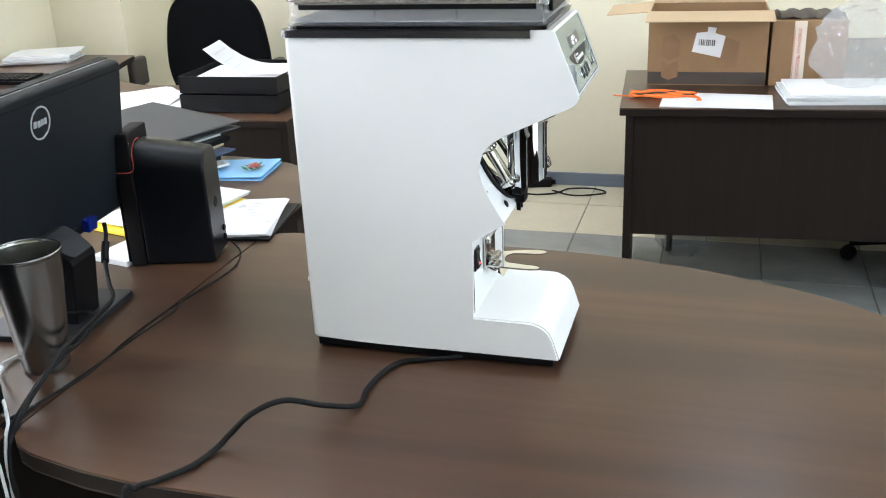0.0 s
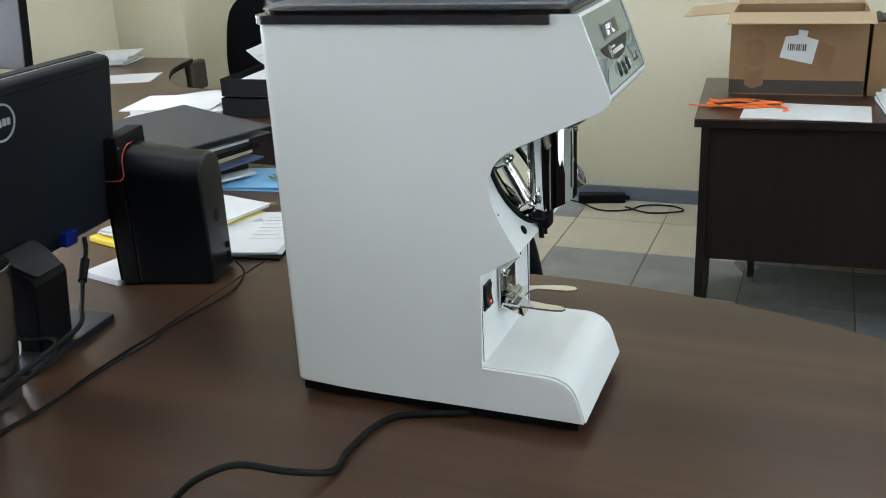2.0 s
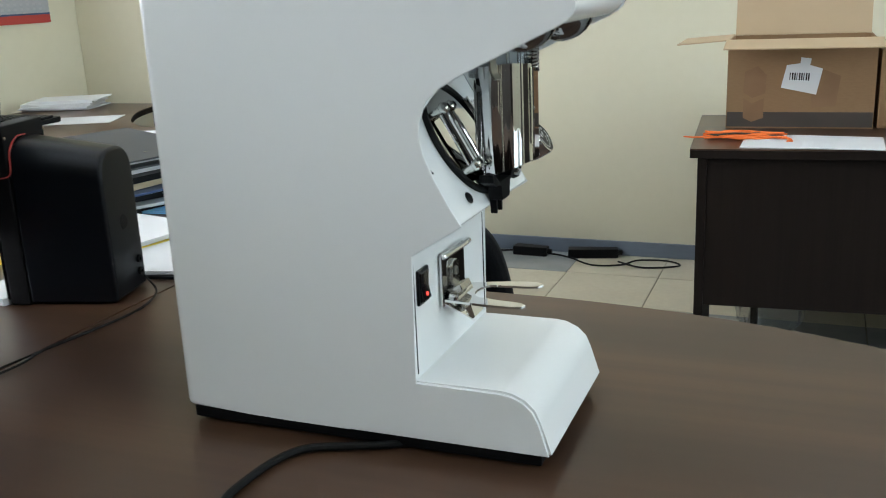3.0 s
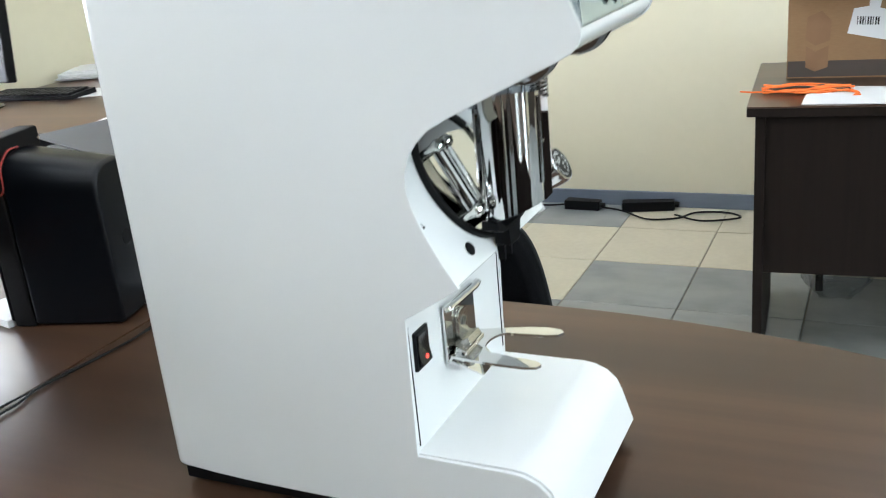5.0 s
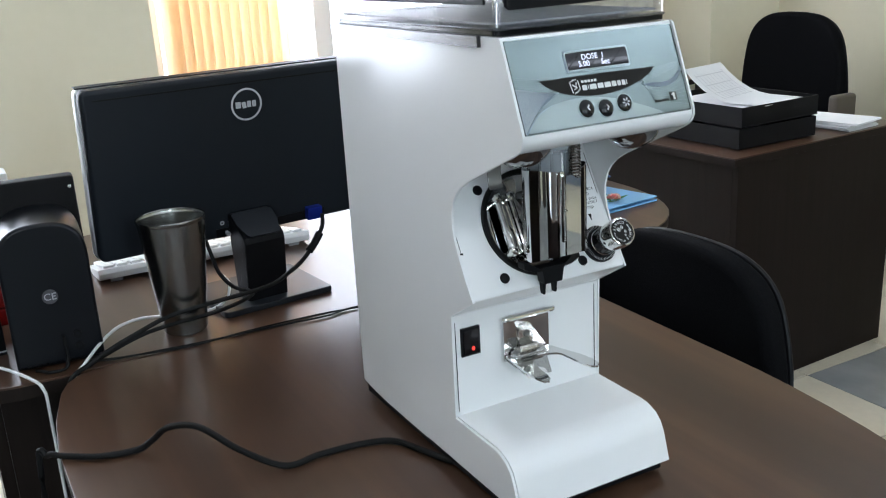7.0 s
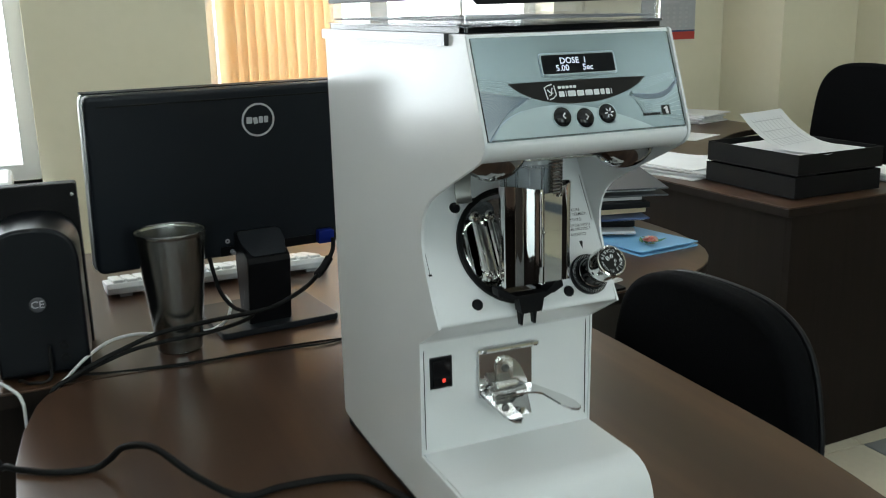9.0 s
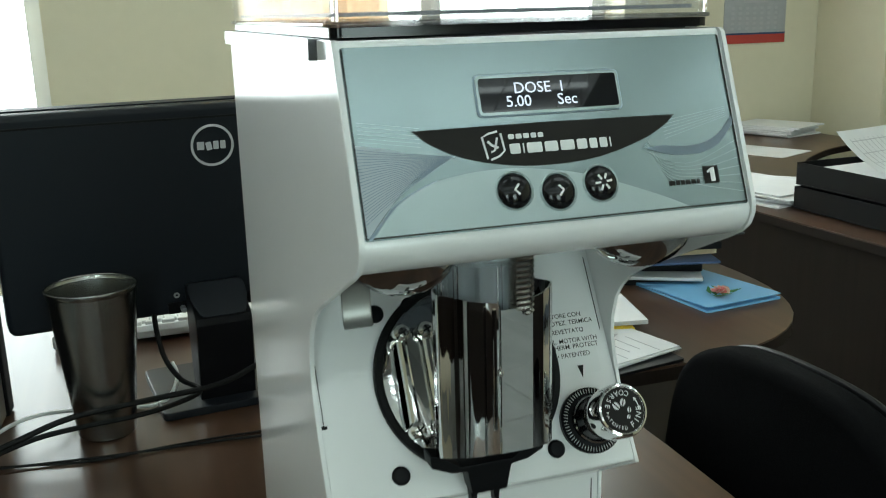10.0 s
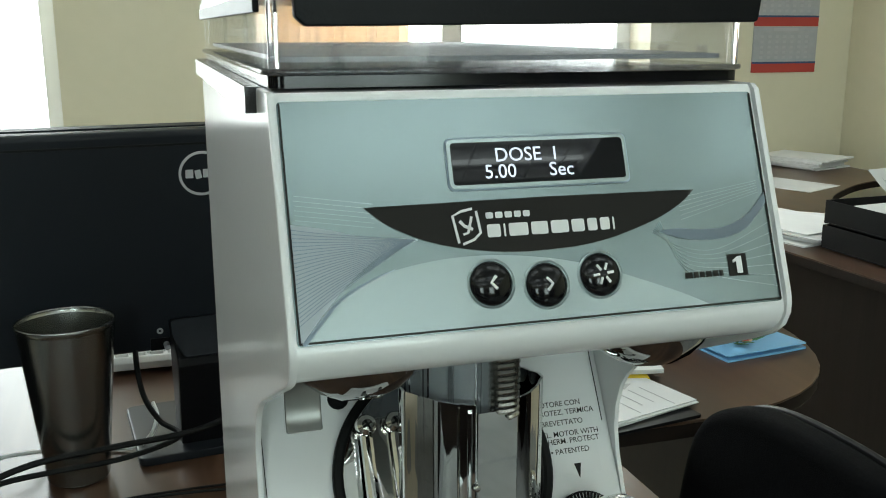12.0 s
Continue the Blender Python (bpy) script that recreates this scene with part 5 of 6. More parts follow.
def cardboard_box():
    """An open carton with folded-out flaps, print, tape and a torn label. Its front stands along local x."""
    b = thing("cardboard_box", (0.360, 2.148, TOP), "open brown cardboard box with dark print and torn label", "box", turn=1.5)
    w, d, h, t = 0.402, 0.27, 0.252, 0.005
    part("carton_wall", box(0, w, 0, t, 0, h, 0.0008), CARD, b)
    part("carton_wall", box(0, w, d - t, d, 0, h, 0.0008), CARD, b)
    part("carton_wall", box(0, t, t, d - t, 0, h, 0.0008), CARD, b)
    part("carton_wall", box(w - t, w, t, d - t, 0, h, 0.0008), CARD, b)
    part("bottom", box(t, w - t, t, d - t, 0, t), CARD_PALE, b)
    part("carton_flap", moved(box(-0.15, 0, 0.0, d, 0, 0.004, 0.0008), Matrix.Translation((0.003, 0, h + 0.001)) @ pose(0, 0, 0, 0, -4, 0)), CARD_PALE, b)
    part("carton_flap", moved(box(-0.006, w + 0.012, -0.125, 0, 0, 0.004, 0.0008), Matrix.Translation((0, 0.004, h + 0.001)) @ pose(0, 0, 0, 8, 0, 0)), CARD_PALE, b)
    part("carton_flap", moved(box(0.004, w - 0.004, -0.004, 0, 0, 0.16, 0.0008), Matrix.Translation((0, d, h)) @ pose(0, 0, 0, -12, 0, 0)), CARD_PALE, b)
    part("print_band", box(0.002, w - 0.002, -0.0008, -0.0002, 0.004, 0.047), CARD_DARK, b)
    part("print_arrow", prism([(0.048, 0.030), (0.072, 0.018), (0.105, 0.030), (0.105, 0.088), (0.072, 0.072), (0.048, 0.088)], "y", -0.0016, -0.0009), CARD_PRINT, b)
    part("print_drawing", prism([(0.046, 0.105), (0.072, 0.088), (0.108, 0.102), (0.110, 0.155), (0.085, 0.180), (0.050, 0.165)], "y", -0.0008, -0.0002), CARD_PRINT, b)
    part("print_drawing", prism([(0.235, 0.060), (0.30, 0.065), (0.31, 0.15), (0.26, 0.17), (0.232, 0.13)], "y", -0.0008, -0.0002), CARD_PRINT, b)
    lab = part("torn_label", moved(prism([(0.0, 0.0), (0.075, -0.012), (0.083, 0.045), (0.056, 0.052), (0.058, 0.066), (0.036, 0.068), (0.036, 0.055), (0.008, 0.050)], "z", 0.0, 0.0006), basis((0.150, -0.0004, 0.118), (0.98, 0, -0.05), (0.18, 0, 0.98)) @ Matrix.Diagonal((1.3, 1.3, 1, 1))), PAPER, b, "torn white label with a bar code")
    for k in range(9):
        part("label_bar", moved(box(0.016 + 0.0048 * k, 0.016 + 0.0048 * k + (0.0030 if k % 3 else 0.0018), 0.018, 0.034, 0.0006, 0.0008), basis((0.150, -0.0004, 0.118), (0.98, 0, -0.05), (0.18, 0, 0.98)) @ Matrix.Diagonal((1.3, 1.3, 1, 1))), INK, lab)
    return b


def second_box():
    b = thing("cardboard_box", (0.772, 2.165, TOP), "brown cardboard box sealed with printed tape", "box", turn=4)
    part("carton", box(0, 0.245, 0, 0.25, 0, 0.222, 0.003), CARD, b)
    tape = part("packing_tape", box(0.072, 0.112, -0.0009, -0.0002, 0.012, 0.220), TAPE, b, "pale packing tape with red writing")
    part("tape_writing", letters("КОНТРОЛЬ УПАКОВКИ", 0.0155, basis((0.092, -0.0012, 0.107), (0, 0, 1), (-1, 0, 0)), 0.0001), RED_INK, tape, smooth=False)
    part("tape_line", box(0.074, 0.0755, -0.0013, -0.0008, 0.014, 0.203), RED_INK, tape)
    rnd = random.Random(4)
    bm = bmesh.new()
    prev = None
    for i in range(13):
        row = [bm.verts.new((0.01 + 0.019 * i, 0.02 + 0.05 * j, 0.2235 + 0.02 * rnd.random() * (1 if j in (1, 2, 3) else 0.5))) for j in range(5)]
        if prev:
            for j in range(4):
                bm.faces.new((prev[j], row[j], row[j + 1], prev[j + 1]))
        prev = row
    part("dark_wrapping", bm, CARD_DARK, b, "dark crumpled wrapping on top")


def plastic_bag(at, sx, sy, sz, seed, label):
    rnd = random.Random(seed)
    bm = bmesh.new()
    bmesh.ops.create_icosphere(bm, subdivisions=4, radius=1.0)
    for v in bm.verts:
        p = v.co.copy()
        f = 1 + 0.28 * noise.noise(p * 2.1 + Vector((seed, 0, 0))) + 0.16 * abs(noise.noise(p * 5.0 + Vector((0, seed, 0)))) + 0.06 * noise.noise(p * 11)
        q = Vector((p.x * sx * f, p.y * sy * f, p.z * sz * f))
        q.z = max(q.z, -sz * 0.72)
        v.co = q
    moved(bm, Matrix.Translation((at[0], at[1], at[2] + sz * 0.72)))
    return piece("plastic_bag", bm, FILM, label, "bag")


def flowers(at):
    f = thing("flower_ornament", at, "small artificial rose with green leaves", "ornament")
    rnd = random.Random(7)
    for k in range(3):
        c = Vector((rnd.uniform(-0.008, 0.012), rnd.uniform(0.0, 0.03), 0.012))
        bm = bmesh.new()
        for j in range(9):
            a, r = j * 2.4, 0.003 + 0.0009 * j
            m = Matrix.Translation(c + Vector((r * math.cos(a), r * math.sin(a), 0.002 - 0.0006 * j))) @ pose(0, 0, 0, 40, 0, math.degrees(a))
            moved_bm = lathe([(0, 0), (0.005, 0.0012), (0.006, 0.003)], 8)
            me = bpy.data.meshes.new("tmp")
            moved(moved_bm, m).to_mesh(me), moved_bm.free()
            bm.from_mesh(me)
            bpy.data.meshes.remove(me)
        part("bloom", bm, PINK if k == 1 else PALE_PINK, f)
    for k in range(6):
        a = rnd.uniform(0, 360)
        leaf = prism([(0, 0), (0.012, 0.006), (0.030, 0.0), (0.012, -0.006)], "z", 0, 0.0006)
        part("leaf", moved(leaf, pose(rnd.uniform(-0.01, 0.01), rnd.uniform(-0.01, 0.02), 0.002 + 0.001 * k, 0, -12, a)), GREEN, f)


def cord(name, pts, r, mat, label, category="cable", sides=8):
    return piece(name, tube(pts, r, 8, sides), mat, label, category)


def things():
    office_monitor()
    white_keyboard((-0.757, -0.012, TOP), 0)
    loudspeaker((-0.428, 0.340, TOP), 14, "black desktop loudspeaker seen from its rounded back", 0.056, 0.066, False, 0.256, 0.001, 0.085)
    loudspeaker((-0.440, -0.355, TOP), -4, "black desktop loudspeaker beside the steel cup")
    tumbler()
    # papers, folders and the binder at the monitor desk
    fo = piece("folder", prism(rect(-0.085, 0.095, -0.125, 0.12, 0.004), "z", 0, 0.005, 0.001), BLACK, "thin black folder under printed sheets", "folder")
    fo.matrix_world = pose(-0.412, 0.553, TOP, 0, 0, 9)
    st = paper_stack(-0.419, 0.558, TOP + 0.0055, 0.17, 0.25, 3, 14, "printed white instruction sheets on the desk", 11, 0.008, 0.0014)
    for k in range(7):
        part("print_line", box(0.0, 0.055 + 0.02 * (k % 3 == 0), 0.085 - 0.022 * k, 0.0865 - 0.022 * k, 0.0072, 0.0076), PRINT, st)
    part("print_sign", prism([(-0.03, 0.06), (-0.004, 0.06), (-0.017, 0.085)], "z", 0.0072, 0.0076), PRINT, st)
    piece("yellow_folder", box(-0.11, 0.11, -0.15, 0.15, 0, 0.012, 0.003), YELLOW, "yellow folder under white papers", "folder").matrix_world = pose(-0.615, 0.560, TOP, 0, 0, -14)
    paper_stack(-0.61, 0.580, TOP + 0.0125, 0.21, 0.297, 3, -12, "white papers on a yellow folder", 21, 0.006, 0.003)
    piece("note_block", box(-0.05, 0.05, -0.05, 0.05, 0, 0.012, 0.001), PAPER, "square block of white note paper", "note block").matrix_world = pose(-0.565, 0.312, TOP, 0, 0, -12)
    # pile with blue folder
    bf = thing("blue_folder", (-0.640, 0.925, TOP), "light blue plastic folder on the desk", "folder", turn=7)
    part("cover", prism(rect(-0.135, 0.110, -0.088, 0.086, 0.006), "z", 0.0, 0.004, 0.001), BLUE, bf)
    part("cover", moved(prism(rect(-0.135, 0.110, -0.088, 0.086, 0.006), "z", 0.0, 0.002, 0.0005), pose(0, 0, 0.0068, 0, -1.6, 0)), BLUE, bf)
    flowers((-0.572, 0.905, TOP + 0.011))
    z = TOP
    rnd = random.Random(3)
    pile = ((0.014, BLACK, "folder", "black folder at the foot of a pile"), (0.007, PAPER, "paper_wad", "thin bundle of white papers in a pile"), (0.015, BLACK, "folder", "black folder in a pile"), (0.008, PAPER, "paper_wad", "thin bundle of white papers in a pile"), (0.005, NAVY, "folder", "dark blue folder in a pile"), (0.016, BEIGE, "book", "thick book with beige pages in a pile"), (0.014, BLACK, "folder", "black folder in a pile"), (0.010, PAPER, "paper_wad", "thin bundle of white papers in a pile"))
    for hh, mat, nm, lab in pile:
        ob = piece(nm, box(-0.150, 0.150, -0.108, 0.108, 0, hh, 0.002), mat, lab, "papers", group="pile of folders")
        ob.matrix_world = pose(-0.84 + rnd.uniform(-0.03, 0.03), 0.90 + rnd.uniform(-0.02, 0.02), z, 0, 0, -18 + rnd.uniform(-12, 12))
        z += hh + 0.001
    bd = thing("ring_binder", (-0.855, 0.935, z), "large grey-black lever arch binder lying on the pile", "binder", turn=-18)
    part("cover", moved(box(0.0, 0.36, -0.145, 0.145, 0.0, 0.004, 0.001), pose(-0.20, 0, 0.036, 0, 3.2, 0)), BINDER, bd)
    part("cover", box(-0.20, 0.16, -0.145, 0.145, 0.0, 0.004, 0.001), BINDER, bd)
    part("spine", box(-0.204, -0.2002, -0.145, 0.145, 0.0, 0.038, 0.001), BINDER, bd)
    part("paper_block", box(-0.18, 0.115, -0.128, 0.128, 0.0045, 0.0145), PAPER, bd)
    for y in (-0.10, 0.0):
        part("rivet", lathe([(0.002, 0.001), (0.004, 0.001), (0.004, 0), (0, 0)], 14, m=pose(0.10, y, 0.0234)), STEEL, bd)
    red = thing("red_folder", (-0.715, -0.475, TOP), "red plastic folders lying behind the loudspeaker", "folder", turn=4)
    part("folder_body", box(-0.11, 0.09, -0.075, 0.055, 0.0, 0.030, 0.004), RED_PLASTIC, red)
    part("folder_body", moved(box(-0.10, 0.085, -0.070, 0.050, 0.0, 0.046, 0.004), pose(0.0, 0.005, 0.031, 0, 0, 5)), RED_PLASTIC, red)
    db = thing("dark_box", (-0.525, -0.475, TOP), "small black box with a pale lower line", "box", turn=3)
    part("case", box(-0.05, 0.05, -0.040, 0.040, 0.0, 0.088, 0.003), BLACK, db)
    part("trim_line", box(-0.047, 0.0506, -0.0403, 0.0403, 0.006, 0.0085), GREY_PLASTIC, db)
    cord("speaker_lead", [(-0.372, -0.352, TOP + 0.050), (-0.355, -0.352, TOP + 0.046), (-0.350, -0.355, TOP + 0.006), (-0.345, -0.380, TOP + 0.004), (-0.362, -0.395, TOP + 0.004), (-0.366, -0.400, TOP + 0.0035)], 0.0028, RUBBER, "black lead plugged into the loudspeaker")
    wp = thing("printer", (-1.02, -0.515, TOP), "white office printer with a rounded top and a seam", "printer")
    part("lower_body", prism(rounded([(-0.12, 0.0), (0.12, 0.0), (0.12, 0.103), (-0.12, 0.103)], [0.006, 0.006, 0.004, 0.004], 4), "y", 0.0, 0.135, 0.004), WHITE_PLASTIC, wp)
    part("upper_body", prism(rounded([(-0.12, 0.106), (0.12, 0.106), (0.11, 0.222), (-0.11, 0.222)], [0.004, 0.004, 0.03, 0.03], 6), "y", 0.002, 0.133, 0.010, 3), WHITE_PLASTIC, wp)
    part("seam", box(-0.117, 0.117, 0.003, 0.132, 0.1028, 0.1062), GREY_PLASTIC, wp)
    # corner desk
    tr = letter_tray((-0.998, 1.725, TOP), 1)
    copy_thing(tr, pose(-0.996, 1.727, TOP + 0.0635, 0, 0, 1.6))
    paper_stack(-0.988, 1.727, TOP + 0.0715, 0.32, 0.24, 4, 4, "white papers filling the upper letter tray", 33, 0.008, 0.010)
    curled = piece("paper_sheet", moved(paper_sheet(0, 0, 0, 0.29, 0.20, 0, 0.055, 0.004, 32), pose(-0.968, 1.73, TOP + 0.117, 0, 0, 192)), PAPER, "curled printed sheet standing up in the letter tray", "papers")
    for k in range(9):
        v = 0.14 + 0.09 * k
        sheet_print(curled, 0.52 + 0.04 * (k % 2), 0.93, v, v + 0.010, 0.29, 0.20, 0.055, 0.004, 32, pose(-0.968, 1.73, TOP + 0.117, 0, 0, 192))
    for u in (0.54, 0.66, 0.78, 0.90):
        sheet_print(curled, u, u + 0.007, 0.14, 0.87, 0.29, 0.20, 0.055, 0.004, 32, pose(-0.968, 1.73, TOP + 0.117, 0, 0, 192))
    paper_stack(-1.375, 1.62, TOP, 0.32, 0.24, 6, 20, "loose white papers on the corner desk", 41, 0.03, 0.004)
    paper_stack(-1.40, 1.74, TOP, 0.30, 0.21, 3, -28, "loose white papers spread on the corner desk", 43, 0.05, 0.003)
    paper_stack(-0.905, 2.075, TOP, 0.24, 0.15, 4, 10, "crumpled white papers on the desk's end", 45, 0.02, 0.006)
    paper_stack(-2.06, 2.12, TOP, 0.30, 0.21, 1, 24, "white sheet of paper on the corner desk", 47, 0.01, 0.002)
    paper_stack(-2.46, 2.48, TOP, 0.22, 0.30, 6, -70, "stack of white papers by the wall", 51, 0.02, 0.006)
    km = thing("keyboard", (-2.33, 2.00, TOP), "black computer keyboard on the corner desk", "keyboard", turn=4)
    part("case", prism(rounded([(-0.07, 0.0), (0.07, 0.0), (0.07, 0.022), (-0.07, 0.014)], 0.003), "x", -0.215, 0.215, 0.002), BLACK, km)
    for r in range(5):
        for k in range(14):
            part("key", box(-0.205 + 0.029 * k, -0.180 + 0.029 * k, -0.060 + 0.023 * r, -0.040 + 0.023 * r, 0.013 + 0.0012 * r, 0.024 + 0.0012 * r, 0.002, 1), BLACK, km)
    m2 = thing("computer_monitor", (-2.41, 1.77, TOP), "black computer monitor on a round foot", "monitor", turn=-8)
    part("stand_foot", lathe([(0, 0), (0.10, 0), (0.105, 0.006), (0.08, 0.016), (0.03, 0.02), (0, 0.02)], 40), GLOSS_BLACK, m2)
    part("stand_neck", box(-0.03, 0.03, -0.012, 0.012, 0.018, 0.16, 0.006), BLACK, m2)
    part("screen_frame", moved(box(-0.24, 0.24, -0.02, 0.02, 0.10, 0.42, 0.006), pose(0, 0.01, 0, -6, 0, 0)), BLACK, m2)
    part("screen", moved(box(-0.225, 0.225, 0.0203, 0.0213, 0.125, 0.405), pose(0, 0.01, 0, -6, 0, 0)), SCREEN_GLASS, m2)
    # chairs
    task_chair((-0.072, 0.665, 0), 3, "black fabric office chair pushed under the table", 0.46, 0.47, 0.838)
    task_chair((1.36, 2.66, 0), 12, "black office chair standing behind the desk", 0.45, 0.47, 0.72)
    task_chair((-1.72, 2.80, 0), 0, "black fabric office chair with grey armrests behind the desk", 0.53, 0.48, 1.03, True)
    # desk with the boxes
    cardboard_box()
    second_box()
    plastic_bag((1.03, 2.06, TOP + 0.035), 0.13, 0.10, 0.15, 3, "crumpled clear plastic bag on papers")
    paper_stack(1.02, 2.01, TOP, 0.42, 0.25, 5, 4, "pile of white papers on the desk", 61, 0.015, 0.006)
    piece("paper_sheet", paper_sheet(0.606, 1.902, TOP, 0.35, 0.21, -1, 0, 0.002, 62, 0.002), PAPER, "white printed sheet at the desk's edge", "papers")
    rib = thing("orange_ribbon", (0.440, 1.955, TOP), "tangle of orange and black striped ribbon", "ribbon")
    rnd = random.Random(9)
    ribbon_black = material("ribbon_black", (0.02, 0.015, 0.012), 0.6)
    for k in range(11):
        off = -0.030 + 0.006 * k
        pts = [(-0.115 + 0.030 * i + rnd.uniform(-0.006, 0.006), off + 0.010 * math.sin(1.3 * i + k) + rnd.uniform(-0.004, 0.004), 0.004 + 0.0022 * (k % 5) + rnd.uniform(0, 0.006)) for i in range(8)]
        part("strand", tube(pts, 0.0030, 4, 6), ribbon_black if k in (3, 8) else ORANGE, rib)
    part("strand", tube([(-0.115, -0.02, 0.006), (-0.145, -0.015, 0.004), (-0.175, 0.0, 0.003)], 0.0024, 5, 6), ORANGE, rib)
    part("strand", tube([(0.095, -0.02, 0.008), (0.112, -0.040, 0.006), (0.104, -0.062, 0.004), (0.118, -0.058, 0.004)], 0.0034, 5, 6), ORANGE, rib)
    plastic_bag((0.50, 2.45, 0.0), 0.10, 0.10, 0.14, 8, "crumpled clear plastic bag on the floor under the desk")
    # floor things by the back wall
    for x, y, tn, ln in ((-0.565, 3.195, -4, 0.16), (-0.285, 3.215, 12, 0.22)):
        ad = thing("power_strip", (x, y, 0), "black power adapter on the floor by the skirting", "adapter", turn=tn, group="power adapters")
        part("case", prism(rounded([(-ln / 2, -0.03), (ln / 2, -0.024), (ln / 2, 0.024), (-ln / 2, 0.03)], 0.01), "z", 0.0, 0.042, 0.006), BLACK, ad)
        part("plug", lathe([(0, 0), (0.012, 0), (0.010, 0.02), (0, 0.022)], 14, m=pose(ln / 2 - 0.002, 0, 0.022, 0, 90, 0)), RUBBER, ad)
    cord("floor_cable", [(-1.06, 3.23, 0.005), (-0.76, 3.21, 0.005), (-0.64, 3.21, 0.012), (-0.48, 3.19, 0.012), (-0.38, 3.17, 0.005), (-0.26, 3.08, 0.005), (-0.14, 3.11, 0.005), (-0.08, 3.19, 0.006), (0.04, 3.21, 0.005), (0.10, 3.15, 0.005), (-0.04, 3.09, 0.005), (-0.16, 3.15, 0.006)], 0.004, RUBBER, "thin black cable looped on the floor")
    so = thing("wall_socket", (-1.005, WALL_Y, 0.340), "white double wall socket", "socket")
    part("plate", box(-0.036, 0.036, -0.012, 0, -0.036, 0.036, 0.004), WHITE_PLASTIC, so)
    part("socket_face", lathe([(0.0, 0.0), (0.018, 0.0), (0.021, 0.003), (0.0, 0.003)], 24, m=pose(-0.0, -0.0125, 0.0, 90, 0, 0)), WHITE_PLASTIC, so)
    pl = thing("power_plug", (-0.890, WALL_Y, 0.340), "black plug in a wall socket with a hanging cord", "plug")
    part("plate", box(-0.034, 0.034, -0.010, 0, -0.034, 0.034, 0.004), WHITE_PLASTIC, pl)
    part("plug_body", box(-0.016, 0.016, -0.050, -0.0102, -0.03, 0.045, 0.006), BLACK, pl)
    part("plug_cord", tube([(0, -0.03, -0.03), (-0.012, -0.032, -0.085), (-0.032, -0.03, -0.150), (-0.060, -0.03, -0.195), (-0.072, -0.032, -0.208)], 0.0035, 8, 8), GREY_PLASTIC, pl)
    part("adapter_head", moved(prism(rounded([(-0.055, -0.014), (0.055, -0.018), (0.055, 0.014), (-0.055, 0.010)], 0.006), "y", -0.028, 0.0, 0.004), pose(-0.075, -0.012, -0.215, 0, -6, 0)), BLACK, pl)
    # calendar
    ca = thing("wall_calendar", (WALL_X, 2.505, 1.112), "wall calendar with red bands and grey month sheets", "calendar")
    for k in range(3):
        z0 = 0.187 * k
        part("month_sheet", box(0.001, 0.004, -0.155, 0.155, z0 + 0.044, z0 + 0.186), SHEET_GREY, ca)
        part("red_band", box(0.001, 0.005, -0.155, 0.155, z0, z0 + 0.0438), RED_INK, ca)
        part("blue_line", box(0.005, 0.0056, -0.155, 0.155, z0 + 0.036, z0 + 0.0438), NAVY, ca)
        part("month_name_bar", box(0.004, 0.0046, -0.06, 0.06, z0 + 0.168, z0 + 0.180), PRINT, ca)
        for r in range(5):
            for c in range(7):
                part("date_bar", box(0.004, 0.0046, -0.12 + 0.036 * c, -0.105 + 0.036 * c, z0 + 0.056 + 0.021 * r, z0 + 0.067 + 0.021 * r), PRINT, ca)
    # cables on the near desks
    z = TOP
    cord("power_cable", [(0.275, 0.03, z + 0.010), (0.249, 0.006, z + 0.006), (0.202, -0.012, z + 0.005), (0.163, -0.030, z + 0.005), (0.146, -0.066, z + 0.005), (0.140, -0.122, z + 0.005), (0.143, -0.170, z + 0.006), (0.112, -0.215, z + 0.028), (0.070, -0.252, z + 0.052), (0.035, -0.282, z + 0.045), (0.008, -0.300, z + 0.020), (-0.006, -0.318, z + 0.006), (-0.018, -0.362, z + 0.005), (-0.046, -0.402, z + 0.005), (-0.066, -0.420, z + 0.002), (-0.078, -0.432, z - 0.03), (-0.082, -0.436, z - 0.40)], 0.0042, RUBBER, "black power cable of the grinder lying on the table", sides=10)
    cord("video_cable", [(-0.478, 0.143, z + 0.140), (-0.476, 0.139, z + 0.115), (-0.470, 0.118, z + 0.088), (-0.447, 0.085, z + 0.068), (-0.415, 0.045, z + 0.060), (-0.372, -0.010, z + 0.058), (-0.351, -0.110, z + 0.058), (-0.339, -0.190, z + 0.055), (-0.330, -0.250, z + 0.040), (-0.327, -0.290, z + 0.026), (-0.320, -0.330, z + 0.010), (-0.314, -0.356, z - 0.004), (-0.304, -0.378, z - 0.06), (-0.285, -0.380, z - 0.16), (-0.27, -0.36, z - 0.40)], 0.0040, RUBBER, "black video cable running from the monitor")
    piece("cable_ferrite", tube([(-0.4745, 0.133, z + 0.105), (-0.471, 0.121, z + 0.090), (-0.461, 0.104, z + 0.078)], 0.0075, 4, 12), BLACK, "black ferrite core on the video cable", "ferrite")
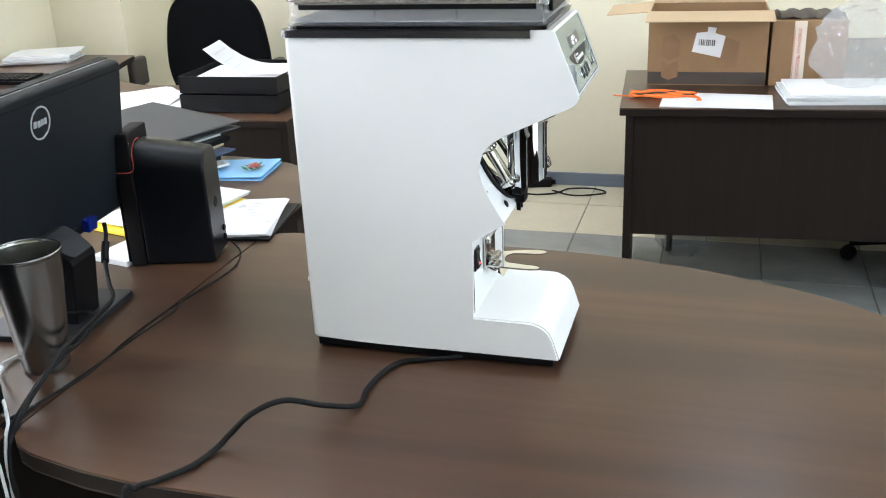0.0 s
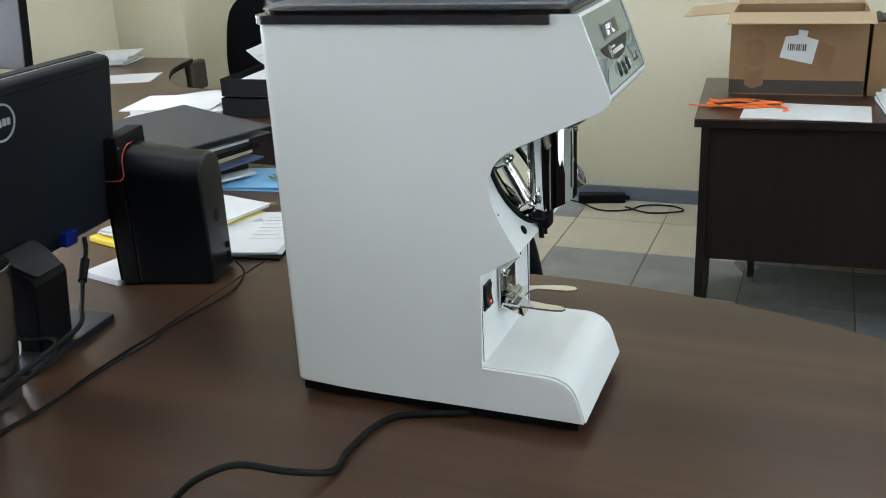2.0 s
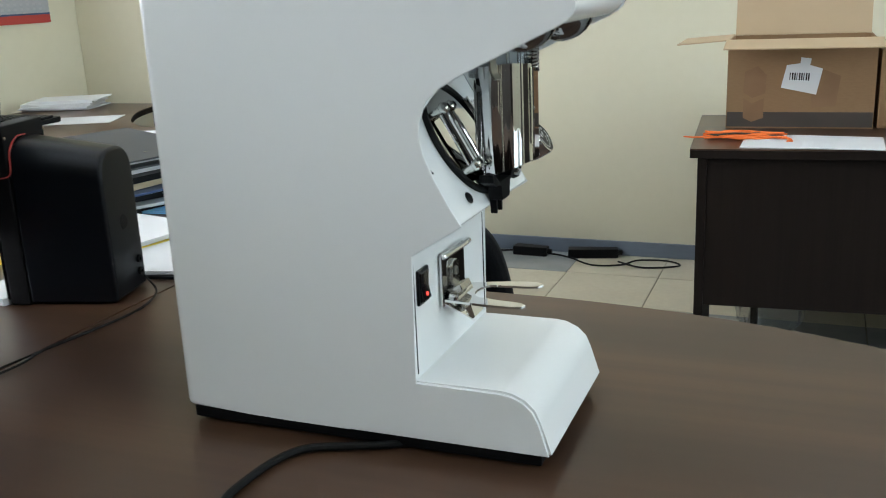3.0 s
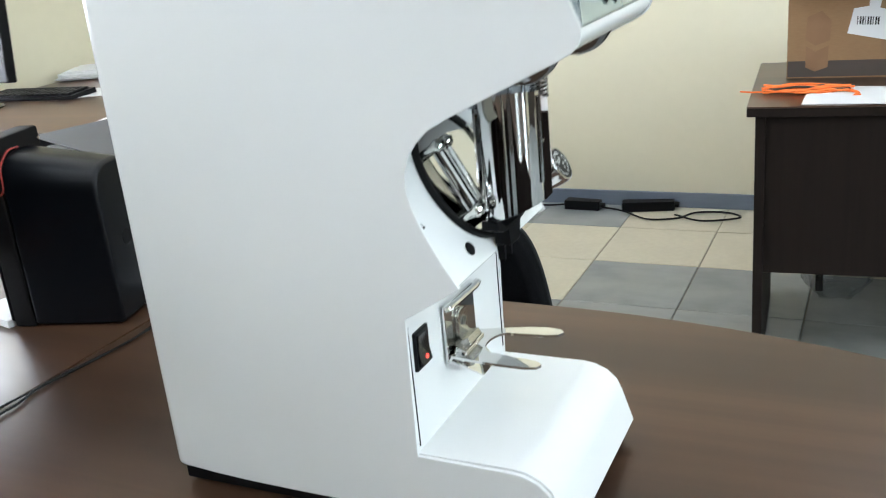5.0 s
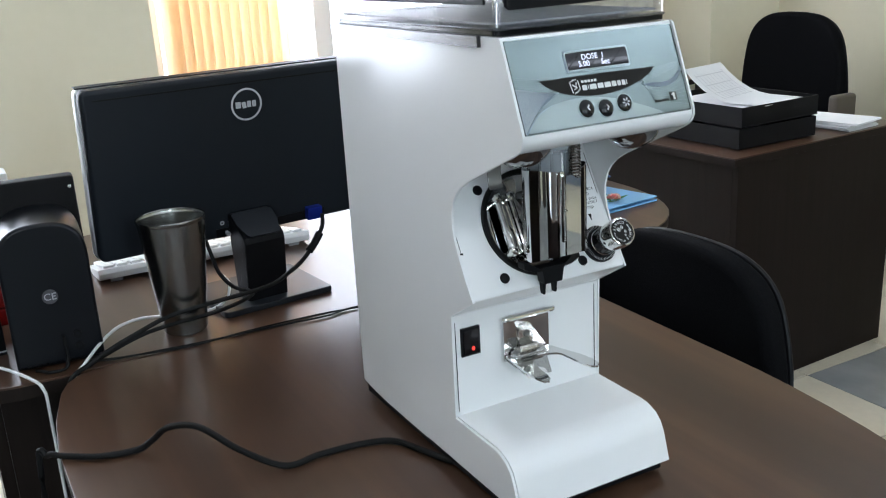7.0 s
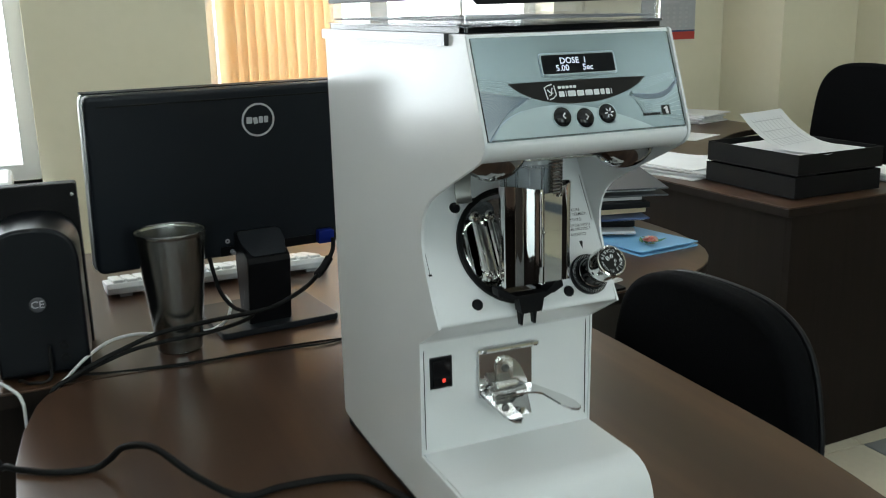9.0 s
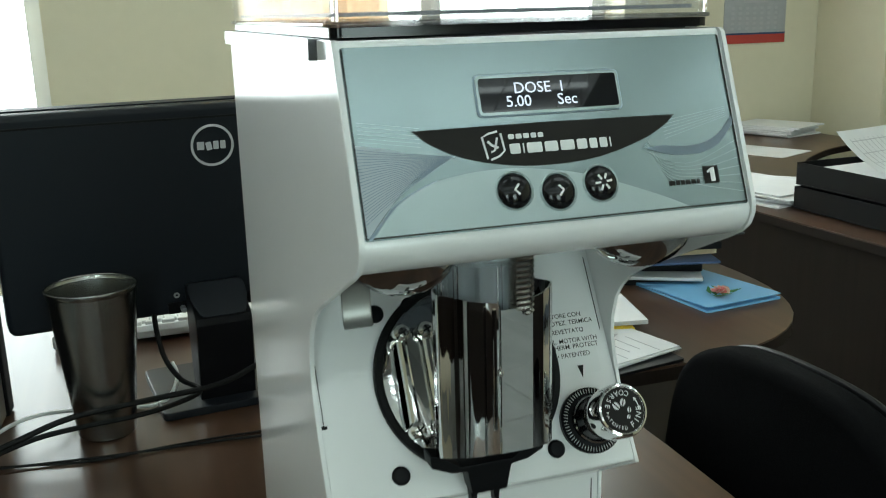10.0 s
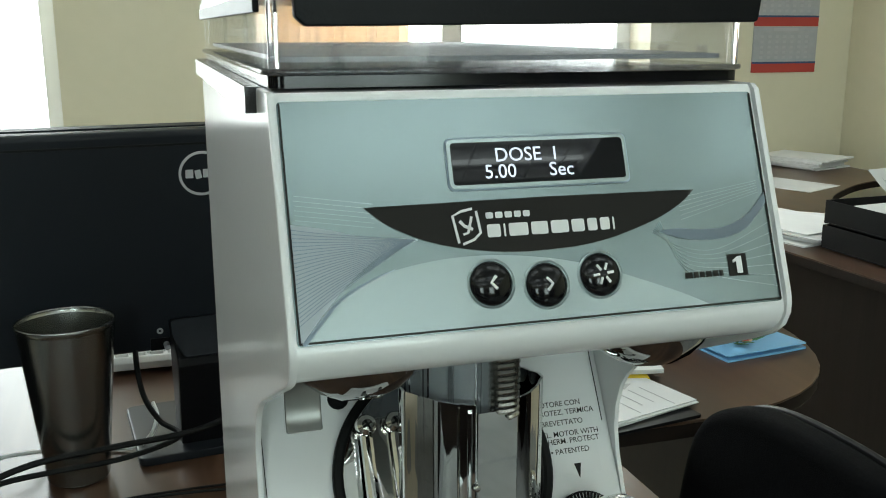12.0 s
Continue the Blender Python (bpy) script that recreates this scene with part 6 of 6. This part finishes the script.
    cord("monitor_cable", [(-0.500, -0.078, z + 0.130), (-0.474, -0.076, z + 0.102), (-0.463, -0.069, z + 0.070), (-0.443, -0.052, z + 0.046), (-0.402, -0.030, z + 0.040), (-0.364, -0.095, z + 0.037), (-0.351, -0.180, z + 0.036), (-0.347, -0.230, z + 0.032), (-0.340, -0.275, z + 0.022), (-0.334, -0.320, z + 0.007), (-0.332, -0.346, z - 0.010), (-0.328, -0.360, z - 0.10), (-0.33, -0.36, z - 0.40)], 0.0036, RUBBER, "black cable running from the monitor")
    cord("speaker_wire", [(-0.349, 0.368, z + 0.03), (-0.325, 0.362, z + 0.004), (-0.300, 0.271, z + 0.003), (-0.318, 0.128, z + 0.003), (-0.310, 0.068, z + 0.003), (-0.318, -0.02, z + 0.003), (-0.324, -0.137, z + 0.003), (-0.331, -0.209, z + 0.003), (-0.340, -0.283, z + 0.003), (-0.347, -0.322, z + 0.003), (-0.340, -0.348, z - 0.02), (-0.333, -0.355, z - 0.10), (-0.33, -0.35, z - 0.40)], 0.0017, RUBBER, "thin black speaker wire along the desk joint")
    cord("speaker_wire", [(-0.300, 0.30, z + 0.0025), (-0.306, 0.20, z + 0.0025), (-0.326, 0.06, z + 0.0025), (-0.328, -0.06, z + 0.0025), (-0.320, -0.17, z + 0.0025), (-0.342, -0.27, z + 0.0025), (-0.352, -0.322, z + 0.0025), (-0.352, -0.350, z - 0.02), (-0.350, -0.358, z - 0.10), (-0.35, -0.355, z - 0.40)], 0.0015, RUBBER, "thin black speaker wire along the desk joint")
    cord("white_cable", [(-0.475, -0.060, z + 0.060), (-0.452, -0.056, z + 0.050), (-0.446, -0.066, z + 0.026), (-0.462, -0.090, z + 0.006), (-0.478, -0.140, z + 0.004), (-0.474, -0.182, z + 0.010), (-0.438, -0.215, z + 0.026), (-0.424, -0.240, z + 0.030), (-0.404, -0.268, z + 0.030), (-0.364, -0.302, z + 0.024), (-0.337, -0.330, z + 0.009), (-0.329, -0.350, z - 0.010), (-0.326, -0.362, z - 0.08), (-0.33, -0.362, z - 0.40)], 0.0027, WHITE_PLASTIC, "white cable curling round the steel cup")
    cord("white_cable", [(-0.350, -0.470, z + 0.030), (-0.340, -0.455, z + 0.034), (-0.330, -0.438, z + 0.028), (-0.316, -0.412, z + 0.012), (-0.306, -0.398, z - 0.006), (-0.302, -0.396, z - 0.06), (-0.305, -0.398, z - 0.40)], 0.0024, WHITE_PLASTIC, "white cable hanging over the table's corner")


things()
tiles()
